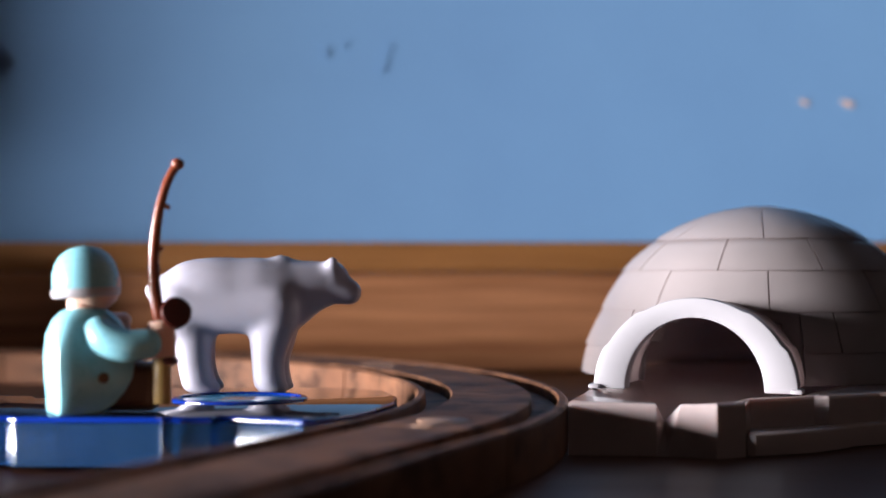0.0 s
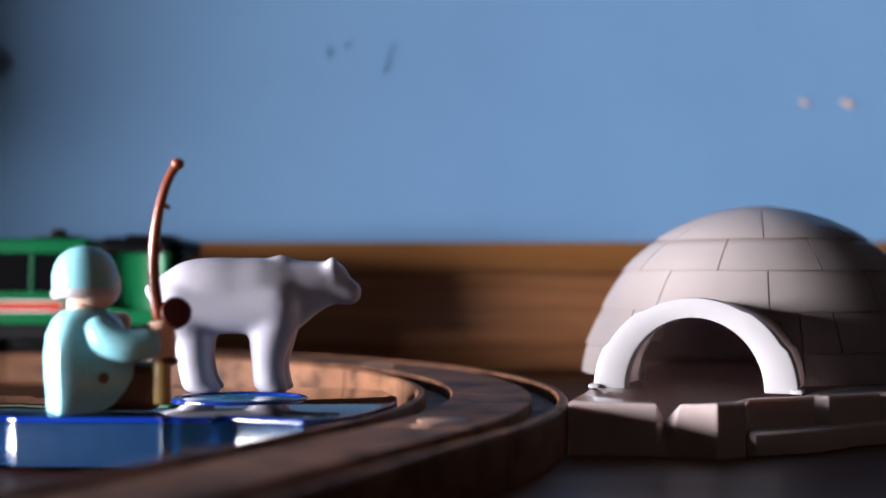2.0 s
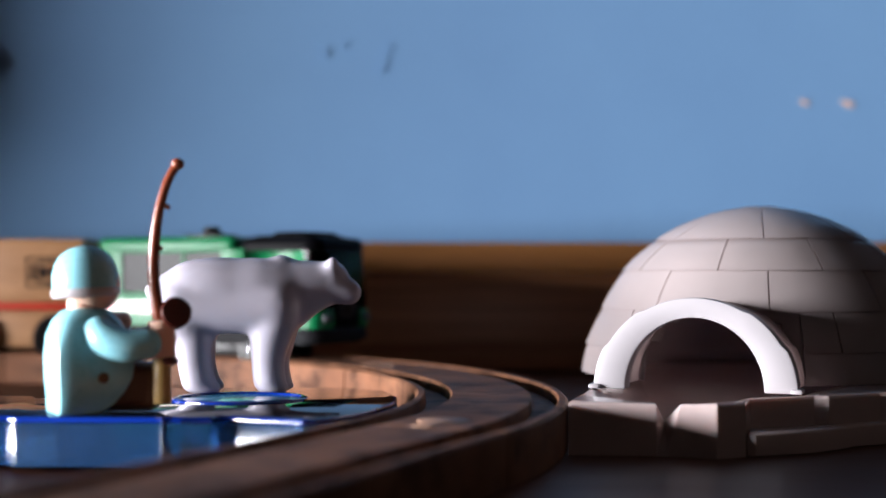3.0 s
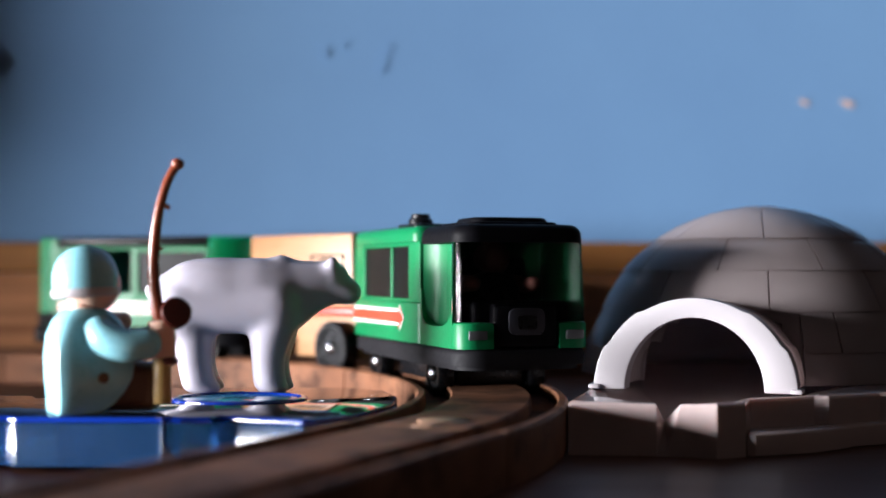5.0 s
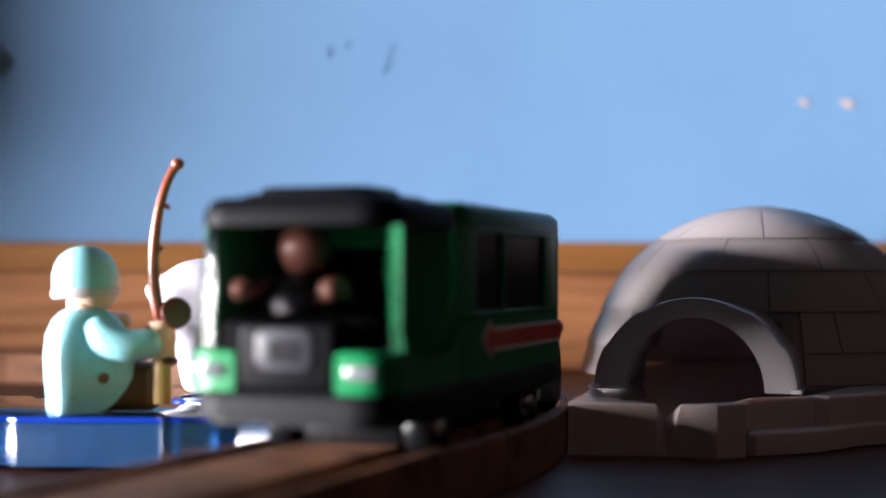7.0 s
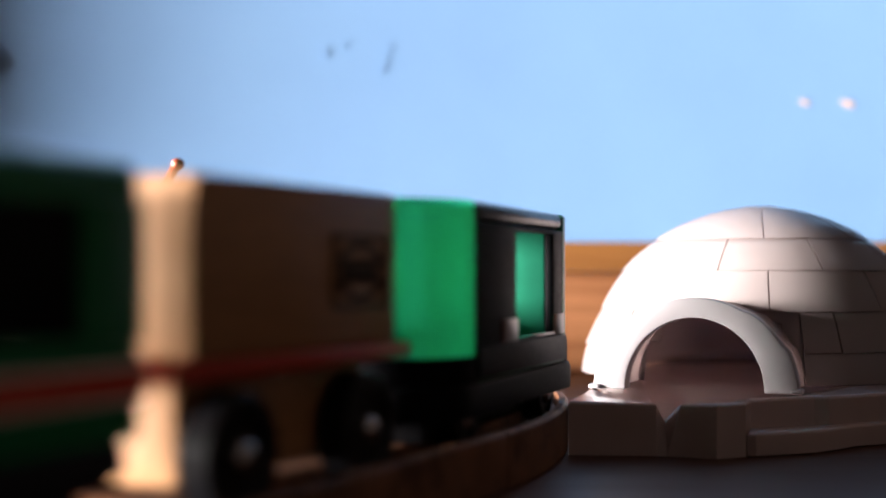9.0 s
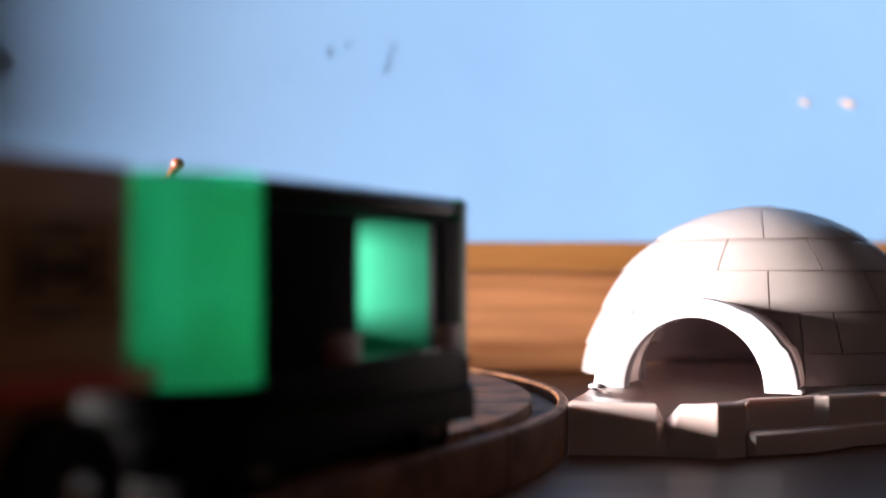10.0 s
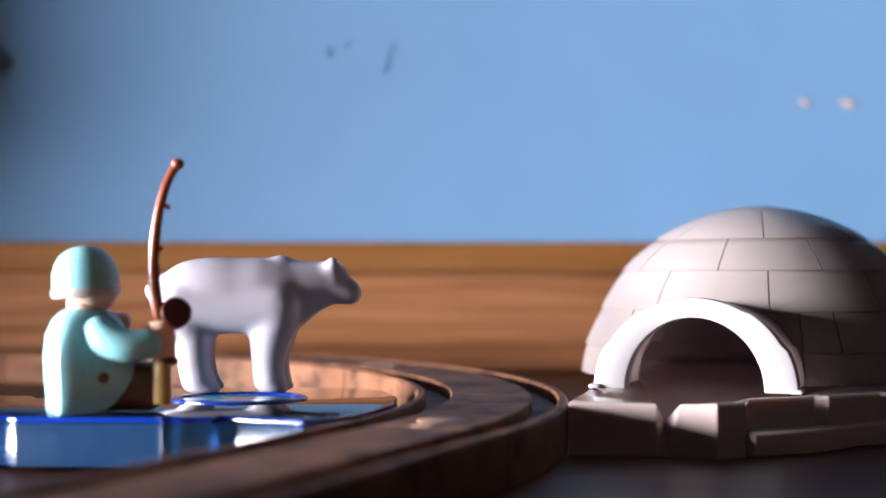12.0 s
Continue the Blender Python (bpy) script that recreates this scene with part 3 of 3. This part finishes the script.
def build_angler():
    b = bmesh.new()
    n = 40
    rings = []
    turn = radians(28)
    for py, cx, w, d, e in ((731, 131, 46, 56, 9), (724, 136, 51, 60, 9), (708, 145, 62, 63, 9), (690, 152, 72, 64, 8), (668, 157, 80, 64, 8), (635, 158, 84, 62, 7), (595, 155, 78, 58, 6),
                            (567, 152, 66, 50, 3), (553, 151, 50, 40, 2.6), (546, 151, 34, 30, 2.2)):
        ring = []
        for i in range(n):
            a = 2 * math.pi * i / n
            c, s = math.cos(a), math.sin(a)
            k = (abs(c) ** e + abs(s) ** e) ** (-1 / e)
            x, y = w * .86 * k * c, d * k * s
            ring.append(b.verts.new(FP(cx + x * math.cos(turn) - y * math.sin(turn), py, x * math.sin(turn) + y * math.cos(turn))))
        rings.append(ring)
    for p, q in zip(rings, rings[1:]):
        for i in range(n):
            b.faces.new((p[i], p[(i + 1) % n], q[(i + 1) % n], q[i]))
    b.faces.new(list(reversed(rings[0])))
    b.faces.new(rings[-1])

    def E(px, py, y, rx, ry, rz, mat, ang=0):
        blob(b, FP(px, py, y), (rx * FS, ry * FS, rz * FS), mat, 24, 16, m=Matrix.Rotation(radians(ang), 4, "Y"))
    E(162, 505, 6, 50, 50, 50, 1)
    lathe(b, [(r * FS, h * FS) for r, h in ((30, -6), (32, 10), (30, 20))], 24, 1, m=Matrix.Translation(FP(150, 550)))
    lathe(b, [(r * FS, h * FS) for r, h in ((50, -14), (57, -6), (58.5, 8), (58, 26), (53, 45), (43, 61), (28, 72), (12, 77), (2, 78))], 36, 0,
          m=Matrix.Translation(FP(152, 513)) @ pose(0, 0, 0, 0, -3))
    lathe(b, [(r * FS, h * FS) for r, h in ((52, -9), (58, -8), (61, -2), (60.5, 5), (57, 8))], 36, 2, m=Matrix.Translation(FP(152, 518)) @ pose(0, 0, 0, 0, -3))
    tube(b, [(*FP(182, 584, -38), 27 * FS), (*FP(200, 600, -48), 30 * FS), (*FP(236, 611, -50), 29 * FS), (*FP(274, 607, -38), 26 * FS)], 16, 0)
    lathe(b, [(r * FS, h * FS) for r, h in ((18, -34), (24, -8), (25, 0), (24, 28), (19, 32))], 20, 1, m=Matrix.Translation(FP(290, 600, -8)) @ pose(0, 0, 0, 0, -5))
    tube(b, [(*FP(186, 575, 40), 20 * FS), (*FP(205, 572, 62), 17 * FS)], 14, 1)
    rbox(b, 0 * FS, 122 * FS, -16 * FS, 62 * FS, 2 * FS, 90 * FS, 22 * FS, 5, 3)
    lathe(b, [(r * FS, h * FS) for r, h in ((14, 0), (16, 4), (17, 30), (16, 75), (14, 84))], 20, 4, m=Matrix.Translation(FP(289, 716, -4)))
    lathe(b, [(9 * FS, 0), (9.5 * FS, 5 * FS), (7 * FS, 6 * FS)], 16, 3, m=Matrix.Translation(FP(196, 667, -52)) @ pose(0, 0, 0, 90, 0, 28))
    for v in b.verts:
        v.co.z = max(0.0, v.co.z)
    ob = part("angler_doll", b, [M_AQUA, M_SKIN, M_TRIM, M_BROWN, M_TAN], m=FM)
    return tagged(ob, "small plastic toy angler in pale aqua sitting on the pond", "toy figure")


build_angler()
rod = base("fishing_rod", "russet-brown bent plastic toy fishing rod with a reel", "toy rod", FM)
bm = bmesh.new()
tube(bm, [(*FP(x, y, -8), r * FS) for x, y, r in ((300, 640, 10), (292, 600, 11), (283, 555, 12), (275, 500, 11), (275, 440, 10), (282, 380, 9), (295, 330, 8.5), (308, 302, 8), (317, 290, 8))], 14)
part("pole", bm, M_ROD, rod)
bm = bmesh.new()
blob(bm, FP(316, 290, -8), (12 * FS, 12 * FS, 11 * FS))
part("tip", bm, M_ROD, rod)
for gx, gy, hx, hy in ((282, 358, 299, 367), (268, 436, 286, 441)):
    bm = bmesh.new()
    tube(bm, [(*FP(gx, gy, -8), 4 * FS), (*FP((gx + hx) / 2, (gy + hy) / 2, -8), 4 * FS), (*FP(hx, hy, -8), 5.5 * FS)], 10)
    part("line_guide", bm, M_ROD, rod)
bm = bmesh.new()
lathe(bm, [(r * FS, h * FS) for r, h in ((8, -16), (26, -14), (28, -10), (28, -7), (16, -5), (16, 6), (28, 8), (28, 12), (25, 15), (6, 16))], 28, m=Matrix.Translation(FP(312, 556, -8)) @ pose(0, 0, 0, 78, 0, 25))
part("reel", bm, M_REEL, rod, "dark round reel")
bm = bmesh.new()
blob(bm, FP(302, 640, -8), (17 * FS, 14 * FS, 9 * FS))
part("butt", bm, M_REEL, rod)


# ---- the train ----
def wheel(parent, x, y, r, w, hub):
    b = bmesh.new()
    lathe(b, [(r * .4, -w / 2), (r * .94, -w / 2), (r, -w / 2 + .0005), (r, w / 2 - .0005), (r * .94, w / 2), (r * .72, w / 2), (r * .66, w / 2 - .0008), (r * .3, w / 2 - .0008)], 28,
          m=pose(0, 0, 0, -90 if y > 0 else 90))
    ob = part("wheel", b, M_BLACK, parent, m=pose(x, y, r))
    b = bmesh.new()
    sg = 1 if y > 0 else -1
    blob(b, (0, sg * (w / 2 - .0006), 0), (.0022, .0016, .0022), 0, 14, 8)
    part("hub", b, hub, ob, "shiny axle end")
    return ob


def coach(parent, length, width, windows_left, windows_right, left, right):
    """A green coach body with openings through both sides, on a dark skirt."""
    h = length / 2
    w = width / 2
    b = bmesh.new()
    prism(b, rounded(-h, h, -w, w, .013, 9), .0072, .0135, .0015)
    part("skirt", b, M_PANE, parent)
    b = bmesh.new()
    prism(b, rounded(-h + .0006, h - .0006, -w + .0006, w - .0006, .0155, 9), .0136, .0185)
    part("lower_body", b, M_GREEN, parent)
    b = bmesh.new()
    rbox(b, -h + .0166, h - .0166, -w + .0006, w - .0006, .0437, .0474, .0016, 3)
    part("roof", b, M_BLACK, parent, "glossy black roof")
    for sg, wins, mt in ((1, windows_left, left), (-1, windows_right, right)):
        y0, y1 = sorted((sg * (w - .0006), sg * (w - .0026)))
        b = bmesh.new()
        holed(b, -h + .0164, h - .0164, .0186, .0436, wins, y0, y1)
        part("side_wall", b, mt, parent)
    for sg in (-1, 1):
        b = bmesh.new()
        outer = sorted((p for p in rounded(-h + .0006, h - .0006, -w + .0006, w - .0006, .0155, 12) if p[0] * sg > h - .01605), key=lambda p: p[1])
        inner = sorted((p for p in rounded(-h + .0018, h - .0018, -w + .0018, w - .0018, .0143, 12) if p[0] * sg > h - .01605), key=lambda p: p[1])
        outer = [(sg * (h - .0163), -w + .0006)] + outer + [(sg * (h - .0163), w - .0006)]
        inner = [(sg * (h - .0163), -w + .0018)] + inner + [(sg * (h - .0163), w - .0018)]
        prism(b, outer + inner[::-1], .0186, .0461)
        prism(b, outer, .0462, .0474, .0010, 3)
        part("end_wall", b, M_END if sg > 0 else M_GREEN, parent, "rounded green end")
        b = bmesh.new()
        pts = [p for p in rounded(-h + .0002, h - .0002, -w + .0002, w - .0002, .0155, 12) if p[0] * sg > h - .0157]
        pts.sort(key=lambda p: p[1])
        pts += [(sg * (h - .0163), w - .0002), (sg * (h - .0163), -w + .0002)]
        prism(b, pts, .0137, .0184)
        part("apron", b, M_PANE, parent, "matt black lower apron")
    b = bmesh.new()
    rbox(b, -h + .006, h - .006, -w + .007, w - .007, .0030, .0073, .0004)
    part("chassis", b, M_BLACK, parent)


def stripe(parent, x0, x1, y, tip):
    """A red stripe with a pale edge and an arrow end."""
    sg = 1 if y > 0 else -1
    m = Matrix(((1, 0, 0, 0), (0, 0, -1, y), (0, 1, 0, 0), (0, 0, 0, 1)))
    for name, mt, g, d in (("stripe_edge", M_CREAM, .0007, .0002), ("stripe", M_RED, 0, .0004)):
        b = bmesh.new()
        pts = [(x0, .0192 - g), (x1, .0192 - g), (x1, .0178 - g), (x1 + tip * .004 + g, .0208), (x1, .0238 + g), (x1, .0224 + g), (x0, .0224 + g)]
        prism(b, pts, -d, d, m=m)
        part(name, b, mt, parent)


def driver_doll():
    b = bmesh.new()
    blob(b, (0, 0, .0108), (.0046, .0046, .0046), 0, 24, 16)
    lathe(b, [(.0070, 0), (.0072, .003), (.0056, .0055), (.0030, .0070)], 24, 1)
    for sg in (-1, 1):
        tube(b, [(0, sg * .0062, .0042, .0022), (.004, sg * .0082, .0036, .0020), (.0085, sg * .0082, .0042, .0020)], 12, 0)
    return tagged(part("driver_doll", b, [M_DOLLSKIN, M_BLACK]), "small wooden toy driver with a rosy round head", "toy figure")


def settle(ob, k):
    """Lowers a car's body a little on its wheels."""
    for c in ob.children_recursive:
        if c.name.split(".")[0] not in ("wheel", "hub"):
            c.data.transform(Matrix.Diagonal((1, 1, k, 1)))


def build_loco():
    """Local x = 0 lies midway between the axles; the cab overhangs in front."""
    R, F, w = -.0325, .0660, .0183
    ob = base("toy_locomotive", "green and black plastic toy locomotive with clear windscreen, on the track", "toy train", group="toy train cars")
    b = bmesh.new()
    prism(b, rounded(R - .0004, F + .0004, -w - .0003, w + .0003, .0075, 8), .0098, .0140, .0014, 3)
    prism(b, rounded(R + .0012, F - .0012, -w + .0012, w - .0012, .0070, 8), .0086, .0099)
    part("skirt", b, M_GREY, ob, "charcoal skirt and bumper")
    b = bmesh.new()
    prism(b, rounded(R, .0344, -w, w, .0025, 4), .0141, .0250)
    part("lower_body", b, M_GREEN, ob)
    b = bmesh.new()
    rbox(b, .0345, F - .0040, -w + .0022, w - .0022, .0141, .0160, .0002)
    part("cab_floor", b, M_MATT, ob, "black cab floor")
    b = bmesh.new()
    rbox(b, .0560, .0620, -w + .0050, w - .0050, .0161, .0262, .0014, 3)
    part("dashboard", b, M_PANE, ob, "black dashboard")
    wall_holes = [(-.0205, .0070, .0262, .0408), (.0082, .0242, .0262, .0408)]
    for sg in (-1, 1):
        y0, y1 = sorted((sg * w, sg * (w - .0022)))
        b = bmesh.new()
        holed(b, R + .0024, .0344, .0251, .0419, wall_holes, y0, y1)
        part("side_wall", b, M_GREEN, ob)
        for x0, x1, z0, z1 in wall_holes:
            b = bmesh.new()
            ym = sg * (w - .0010)
            rbox(b, x0 + .0001, x1 - .0001, ym - .0003, ym + .0003, z0 + .0001, z1 - .0001)
            part("side_window", b, M_SIDEPANE, ob, "dark glossy side pane")
        stripe(ob, R + .0012, .0165, sg * (w + .0001), 1)
        # the doorway's rounded sill, rising to the front
        sill = [(.0345, .0141), (.0604, .0141), (.0604, .0232), (.0590, .0222), (.0570, .0208), (.0540, .0198), (.0500, .0194), (.0440, .0194), (.0395, .0198), (.0370, .0212), (.0360, .0235), (.0357, .0290), (.0345, .0290)]
        b = bmesh.new()
        prism(b, sill, min(y0, y1), max(y0, y1), m=Matrix(((1, 0, 0, 0), (0, 0, 1, 0), (0, 1, 0, 0), (0, 0, 0, 1))))
        bmesh.ops.recalc_face_normals(b, faces=b.faces[:])
        part("door_sill", b, M_GREEN, ob)
        bend = [(.0358, w - .0006), (.0375, w - .0026), (.0410, w - .0042), (.0460, w - .0050), (.0515, w - .0045), (.0560, w - .0031), (.0590, w - .0018), (.0603, w - .0004)]
        b = bmesh.new()
        prism(b, [(x, sg * y) for x, y in bend] + [(x, sg * (y - .0013)) for x, y in reversed(bend)], .0172, .0411)
        part("cab_recess", b, M_GREEN, ob, "hollow green door recess")
        # green corner that carries the headlight
        corner = [(.0605, .0128), (F - .0066, .0128), (F - .0066, .0090), (F, .0090)]
        corner += [(F - .0050 + .0050 * math.cos(radians(q)), w - .0050 + .0050 * math.sin(radians(q))) for q in range(0, 91, 15)] + [(.0605, w)]
        b = bmesh.new()
        prism(b, [(x, sg * y) for x, y in corner], .0141, .0208, .0007, 2)
        lamp = part("headlight", b, M_GREEN, ob, "bright green headlight housing")
        b = bmesh.new()
        rbox(b, F - .0004, F + .0004, sg * .0133 - .0025, sg * .0133 + .0025, .0164, .0188, .0003)
        part("lens", b, M_LENS, lamp, "grey lens")
    # the cab's hollow back wall
    arc = [(.0344 - .0060 * math.sqrt(max(0.0, 1 - (y / .0163) ** 2)), y) for y in (-.0160, -.0150, -.0130, -.0100, -.0060, -.0020, .0020, .0060, .0100, .0130, .0150, .0160)]
    b = bmesh.new()
    prism(b, arc + [(x - .0018, y) for x, y in reversed(arc)], .0161, .0418)
    part("cab_back", b, M_GREEN, ob, "hollow green back wall of the cab")
    # seat back set black as a light block, keeping the cab's inside dark
    b = bmesh.new()
    rbox(b, .0362, .0392, -.0095, .0095, .0161, .0372, .0016, 3)
    part("seat_back", b, M_PANE, ob, "seat back, made black to stop light crossing the cab")
    b = bmesh.new()
    rbox(b, R, R + .0023, -w + .0002, w - .0002, .0251, .0419, .0010, 3)
    part("rear_wall", b, M_GREEN, ob)
    b = bmesh.new()
    prism(b, rounded(R, .0300, -w, w, .0030), .0420, .0464, .0024, 4)
    part("rear_roof", b, M_GREEN, ob)
    b = bmesh.new()
    prism(b, rounded(.0301, F - .0014, -w + .0002, w - .0002, .0064, 8), .0412, .0459, .0030, 5)
    part("cab_roof", b, M_PANE, ob, "dull black roof")
    b = bmesh.new()
    prism(b, rounded(.0330, F - .0070, -.0128, .0128, .004), .0456, .0467, .0008, 3)
    prism(b, rounded(.0400, F - .0090, -.0108, .0108, .004), .0466, .0479, .0012, 3)
    part("roof_hump", b, M_PANE, ob, "raised black roof hump")
    b = bmesh.new()
    prism(b, rounded(.0070, .0250, -.0165, -.0075, .002), .0462, .0472, .0005)
    lathe(b, [(.0036, .0471), (.0034, .0485), (.0027, .0490), (.0026, .0500), (.0020, .0502)], 24, m=pose(.0160, -.0120, 0))
    part("roof_knob", b, M_BLACK, ob, "small black roof button")
    b = bmesh.new()
    rbox(b, F - .0064, F - .0003, -.0089, .0089, .0141, .0255, .0012, 3)
    part("front_panel", b, M_PANE, ob, "black front panel")
    mfront = Matrix(((0, 0, 1, F - .0004), (1, 0, 0, 0), (0, 1, 0, .0210), (0, 0, 0, 1)))
    b = bmesh.new()
    prism(b, rounded(-.0050, .0050, -.0034, .0034, .0020), 0, .0006, .0002, m=mfront)
    badge = part("badge", b, M_BADGE, ob, "grey rounded badge")
    b = bmesh.new()
    prism(b, rounded(-.0026, .0026, -.0020, .0016, .0008), .0006, .0008, m=mfront)
    part("badge_mark", b, M_BLACK, badge)
    # wraparound windscreen
    b = bmesh.new()
    rows = []
    for z, back, side in ((.0209, .0004, .0001), (.0260, .0005, .0001), (.0320, .0009, .0003), (.0375, .0014, .0005), (.0413, .0019, .0007)):
        x1, yy, r = F - back, w - side, .0056
        line = [(.0606, yy)] + [(x1 - r + r * math.sin(radians(q)), yy - r + r * math.cos(radians(q))) for q in range(0, 91, 15)]
        line += [(x, -y) for x, y in reversed(line)]
        rows.append([b.verts.new((x, y, z)) for x, y in line])
    for p, q in zip(rows, rows[1:]):
        for k in range(len(p) - 1):
            b.faces.new((p[k], p[k + 1], q[k + 1], q[k]))
    bmesh.ops.solidify(b, geom=b.faces[:], thickness=.0005)
    part("windscreen", b, M_GLASS, ob, "smoked wraparound windscreen").visible_shadow = False
    b = bmesh.new()
    rbox(b, R + .004, .0400, -.0095, .0095, .0030, .0085, .0004)
    part("chassis", b, M_BLACK, ob)
    b = bmesh.new()
    rbox(b, R - .0060, R + .002, -.003, .003, .0078, .0095, .0006)
    part("coupling", b, M_BLACK, ob)
    wheels = [(wheel(ob, x, sg * .0132, .0062, .0045, M_STEEL), .0062) for x in (-.018, .036) for sg in (-1, 1)]
    return ob, wheels


def build_wagon():
    L, W = .060, .0312
    h, w = L / 2, W / 2
    ob = base("toy_wagon", "pale beech toy wagon with a red board and black wheels", "toy train", group="toy train cars")
    b = bmesh.new()
    rbox(b, -h + .001, h - .001, -w, w, .0227, .0475, .0009)
    part("box", b, M_BEECH, ob)
    b = bmesh.new()
    rbox(b, -h - .0035, h + .0035, -w - .0008, w + .0008, .0198, .0226, .0009)
    part("red_board", b, M_REDP, ob, "flat red painted board")
    b = bmesh.new()
    rbox(b, -h + .004, h - .004, -.0105, .0105, .0050, .0197, .0009)
    part("underframe", b, M_BEECH, ob)
    for sg in (-1, 1):
        m = Matrix(((.75, 0, 0, -sg * .016), (0, 0, -1, sg * (w + .0001)), (0, .85, 0, .0345), (0, 0, 0, 1)))
        b = bmesh.new()
        holed(b, -.012, .012, -.0070, .0070, [(-.0112, .0112, -.0062, .0062)], -.0002, .0002)
        bmesh.ops.transform(b, matrix=m @ Matrix.Rotation(-math.pi / 2, 4, "X"), verts=b.verts[:])
        part("mark_frame", b, M_BLACK, ob, "thin black printed frame")
        for a0, a1 in ((20, 160), (200, 340)):
            b = bmesh.new()
            pts = [((.0108) * math.cos(radians(a)), .0056 * math.sin(radians(a))) for a in range(a0, a1 + 1, 10)]
            pts += [((.0096) * math.cos(radians(a)), .0044 * math.sin(radians(a))) for a in range(a1, a0 - 1, -10)]
            prism(b, pts, -.0002, .0002, m=m)
            part("mark_arc", b, M_BLACK, ob)
        for x0, x1 in ((-.0084, -.0066), (-.0052, -.0012), (.0002, .0036), (.0050, .0086)):
            b = bmesh.new()
            prism(b, [(x0, -.0024), (x1, -.0024), (x1, .0024), (x0, .0024)], -.0002, .0002, m=m)
            part("mark_bar", b, M_BLACK, ob)
    wheels = [(wheel(ob, x, sg * .0138, .0088, .0055, M_STEEL), .0088) for x in (-.0185, .0185) for sg in (-1, 1)]
    settle(ob, .975)
    return ob, wheels


def build_tail():
    ob = base("toy_tail_car", "green and black plastic toy tail car with open windows", "toy train", group="toy train cars")
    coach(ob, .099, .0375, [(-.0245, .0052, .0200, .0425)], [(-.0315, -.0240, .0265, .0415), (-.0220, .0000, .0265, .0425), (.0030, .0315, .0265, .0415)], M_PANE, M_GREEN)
    b = bmesh.new()
    rbox(b, -.0270, -.0250, -.0160, .0160, .0186, .0436, .0005)
    part("partition", b, M_INNER, ob, "green inner partition")
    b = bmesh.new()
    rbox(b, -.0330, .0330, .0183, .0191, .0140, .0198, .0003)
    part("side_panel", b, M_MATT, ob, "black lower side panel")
    for x0, x1 in ((-.0328, -.0247), (.0054, .0160)):
        b = bmesh.new()
        rbox(b, x0, x1, .0178, .0186, .0199, .0246, .0002)
        part("side_stripe", b, M_REEL, ob, "dark red stripe beside the window")
    b = bmesh.new()
    rbox(b, -.0243, .0050, .0166, .0187, .0201, .0207, .0002)
    part("window_sill", b, M_LENS, ob, "grey window sill")
    stripe(ob, -.032, .028, -.0182, 1)
    b = bmesh.new()
    rbox(b, .0031, .0314, -.0175, -.0169, .0266, .0414)
    part("side_window", b, M_SIDEPANE, ob, "dark side pane")
    b = bmesh.new()
    rbox(b, .047, .0600, -.0065, .0065, .0226, .0244, .0007)
    part("coupling", b, M_GREEN, ob, "green coupling tongue")
    wheels = [(wheel(ob, x, sg * .0132, .0062, .0045, M_STEEL), .0062) for x in (-.029, .029) for sg in (-1, 1)]
    settle(ob, .986)
    return ob, wheels


loco, loco_wheels = build_loco()
wagon, wagon_wheels = build_wagon()
tail, tail_wheels = build_tail()
driver = driver_doll()

# how far along the track the middle of the locomotive's axles has come, second by second
RUN = [(0.0, -.112), (0.8, -.056), (1.2, -.0385), (1.6, -.0115), (2.0, .0165), (2.5, .0500), (3.0, .0895), (3.2, .1035), (4.8, .2180), (5.0, .2340), (5.5, .2670), (6.0, .3030), (6.5, .3375), (7.0, .3700), (7.2, .3840),
       (9.0, .5250), (9.5, .5610), (10.2, .6090), (10.5, .6300), (11.0, .6650), (11.5, .7003), (12.0, .7355)]
OFF_WAGON, OFF_TAIL = .0752, .1625


def run_at(t):
    return float(np.interp(t, [r[0] for r in RUN], [r[1] for r in RUN]))


def riding(s, reach):
    """The pose of a car whose two axles, reach apart, follow the track."""
    ax, ay, _, _ = track_at(s + reach / 2)
    bx, by, _, _ = track_at(s - reach / 2)
    return pose((ax + bx) / 2, (ay + by) / 2, RAIL_Z + .0001, 0, 0, math.degrees(math.atan2(ay - by, ax - bx)))


def motions():
    times = [i * 0.15 for i in range(81)]
    for car, off, reach, wheels in ((loco, 0.0, .054, loco_wheels), (wagon, OFF_WAGON, .037, wagon_wheels), (tail, OFF_TAIL, .058, tail_wheels)):
        walk(car, [(t, riding(run_at(t) - off, reach)) for t in times])
        for ob, r in wheels:
            at = ob.matrix_basis.translation.copy()
            walk(ob, [(t, Matrix.Translation(at) @ Matrix.Rotation(run_at(t) / r, 4, "Y")) for t in times])
    walk(driver, [(t, riding(run_at(t), .054) @ pose(.0490, -.0035, .0264)) for t in times])


motions()
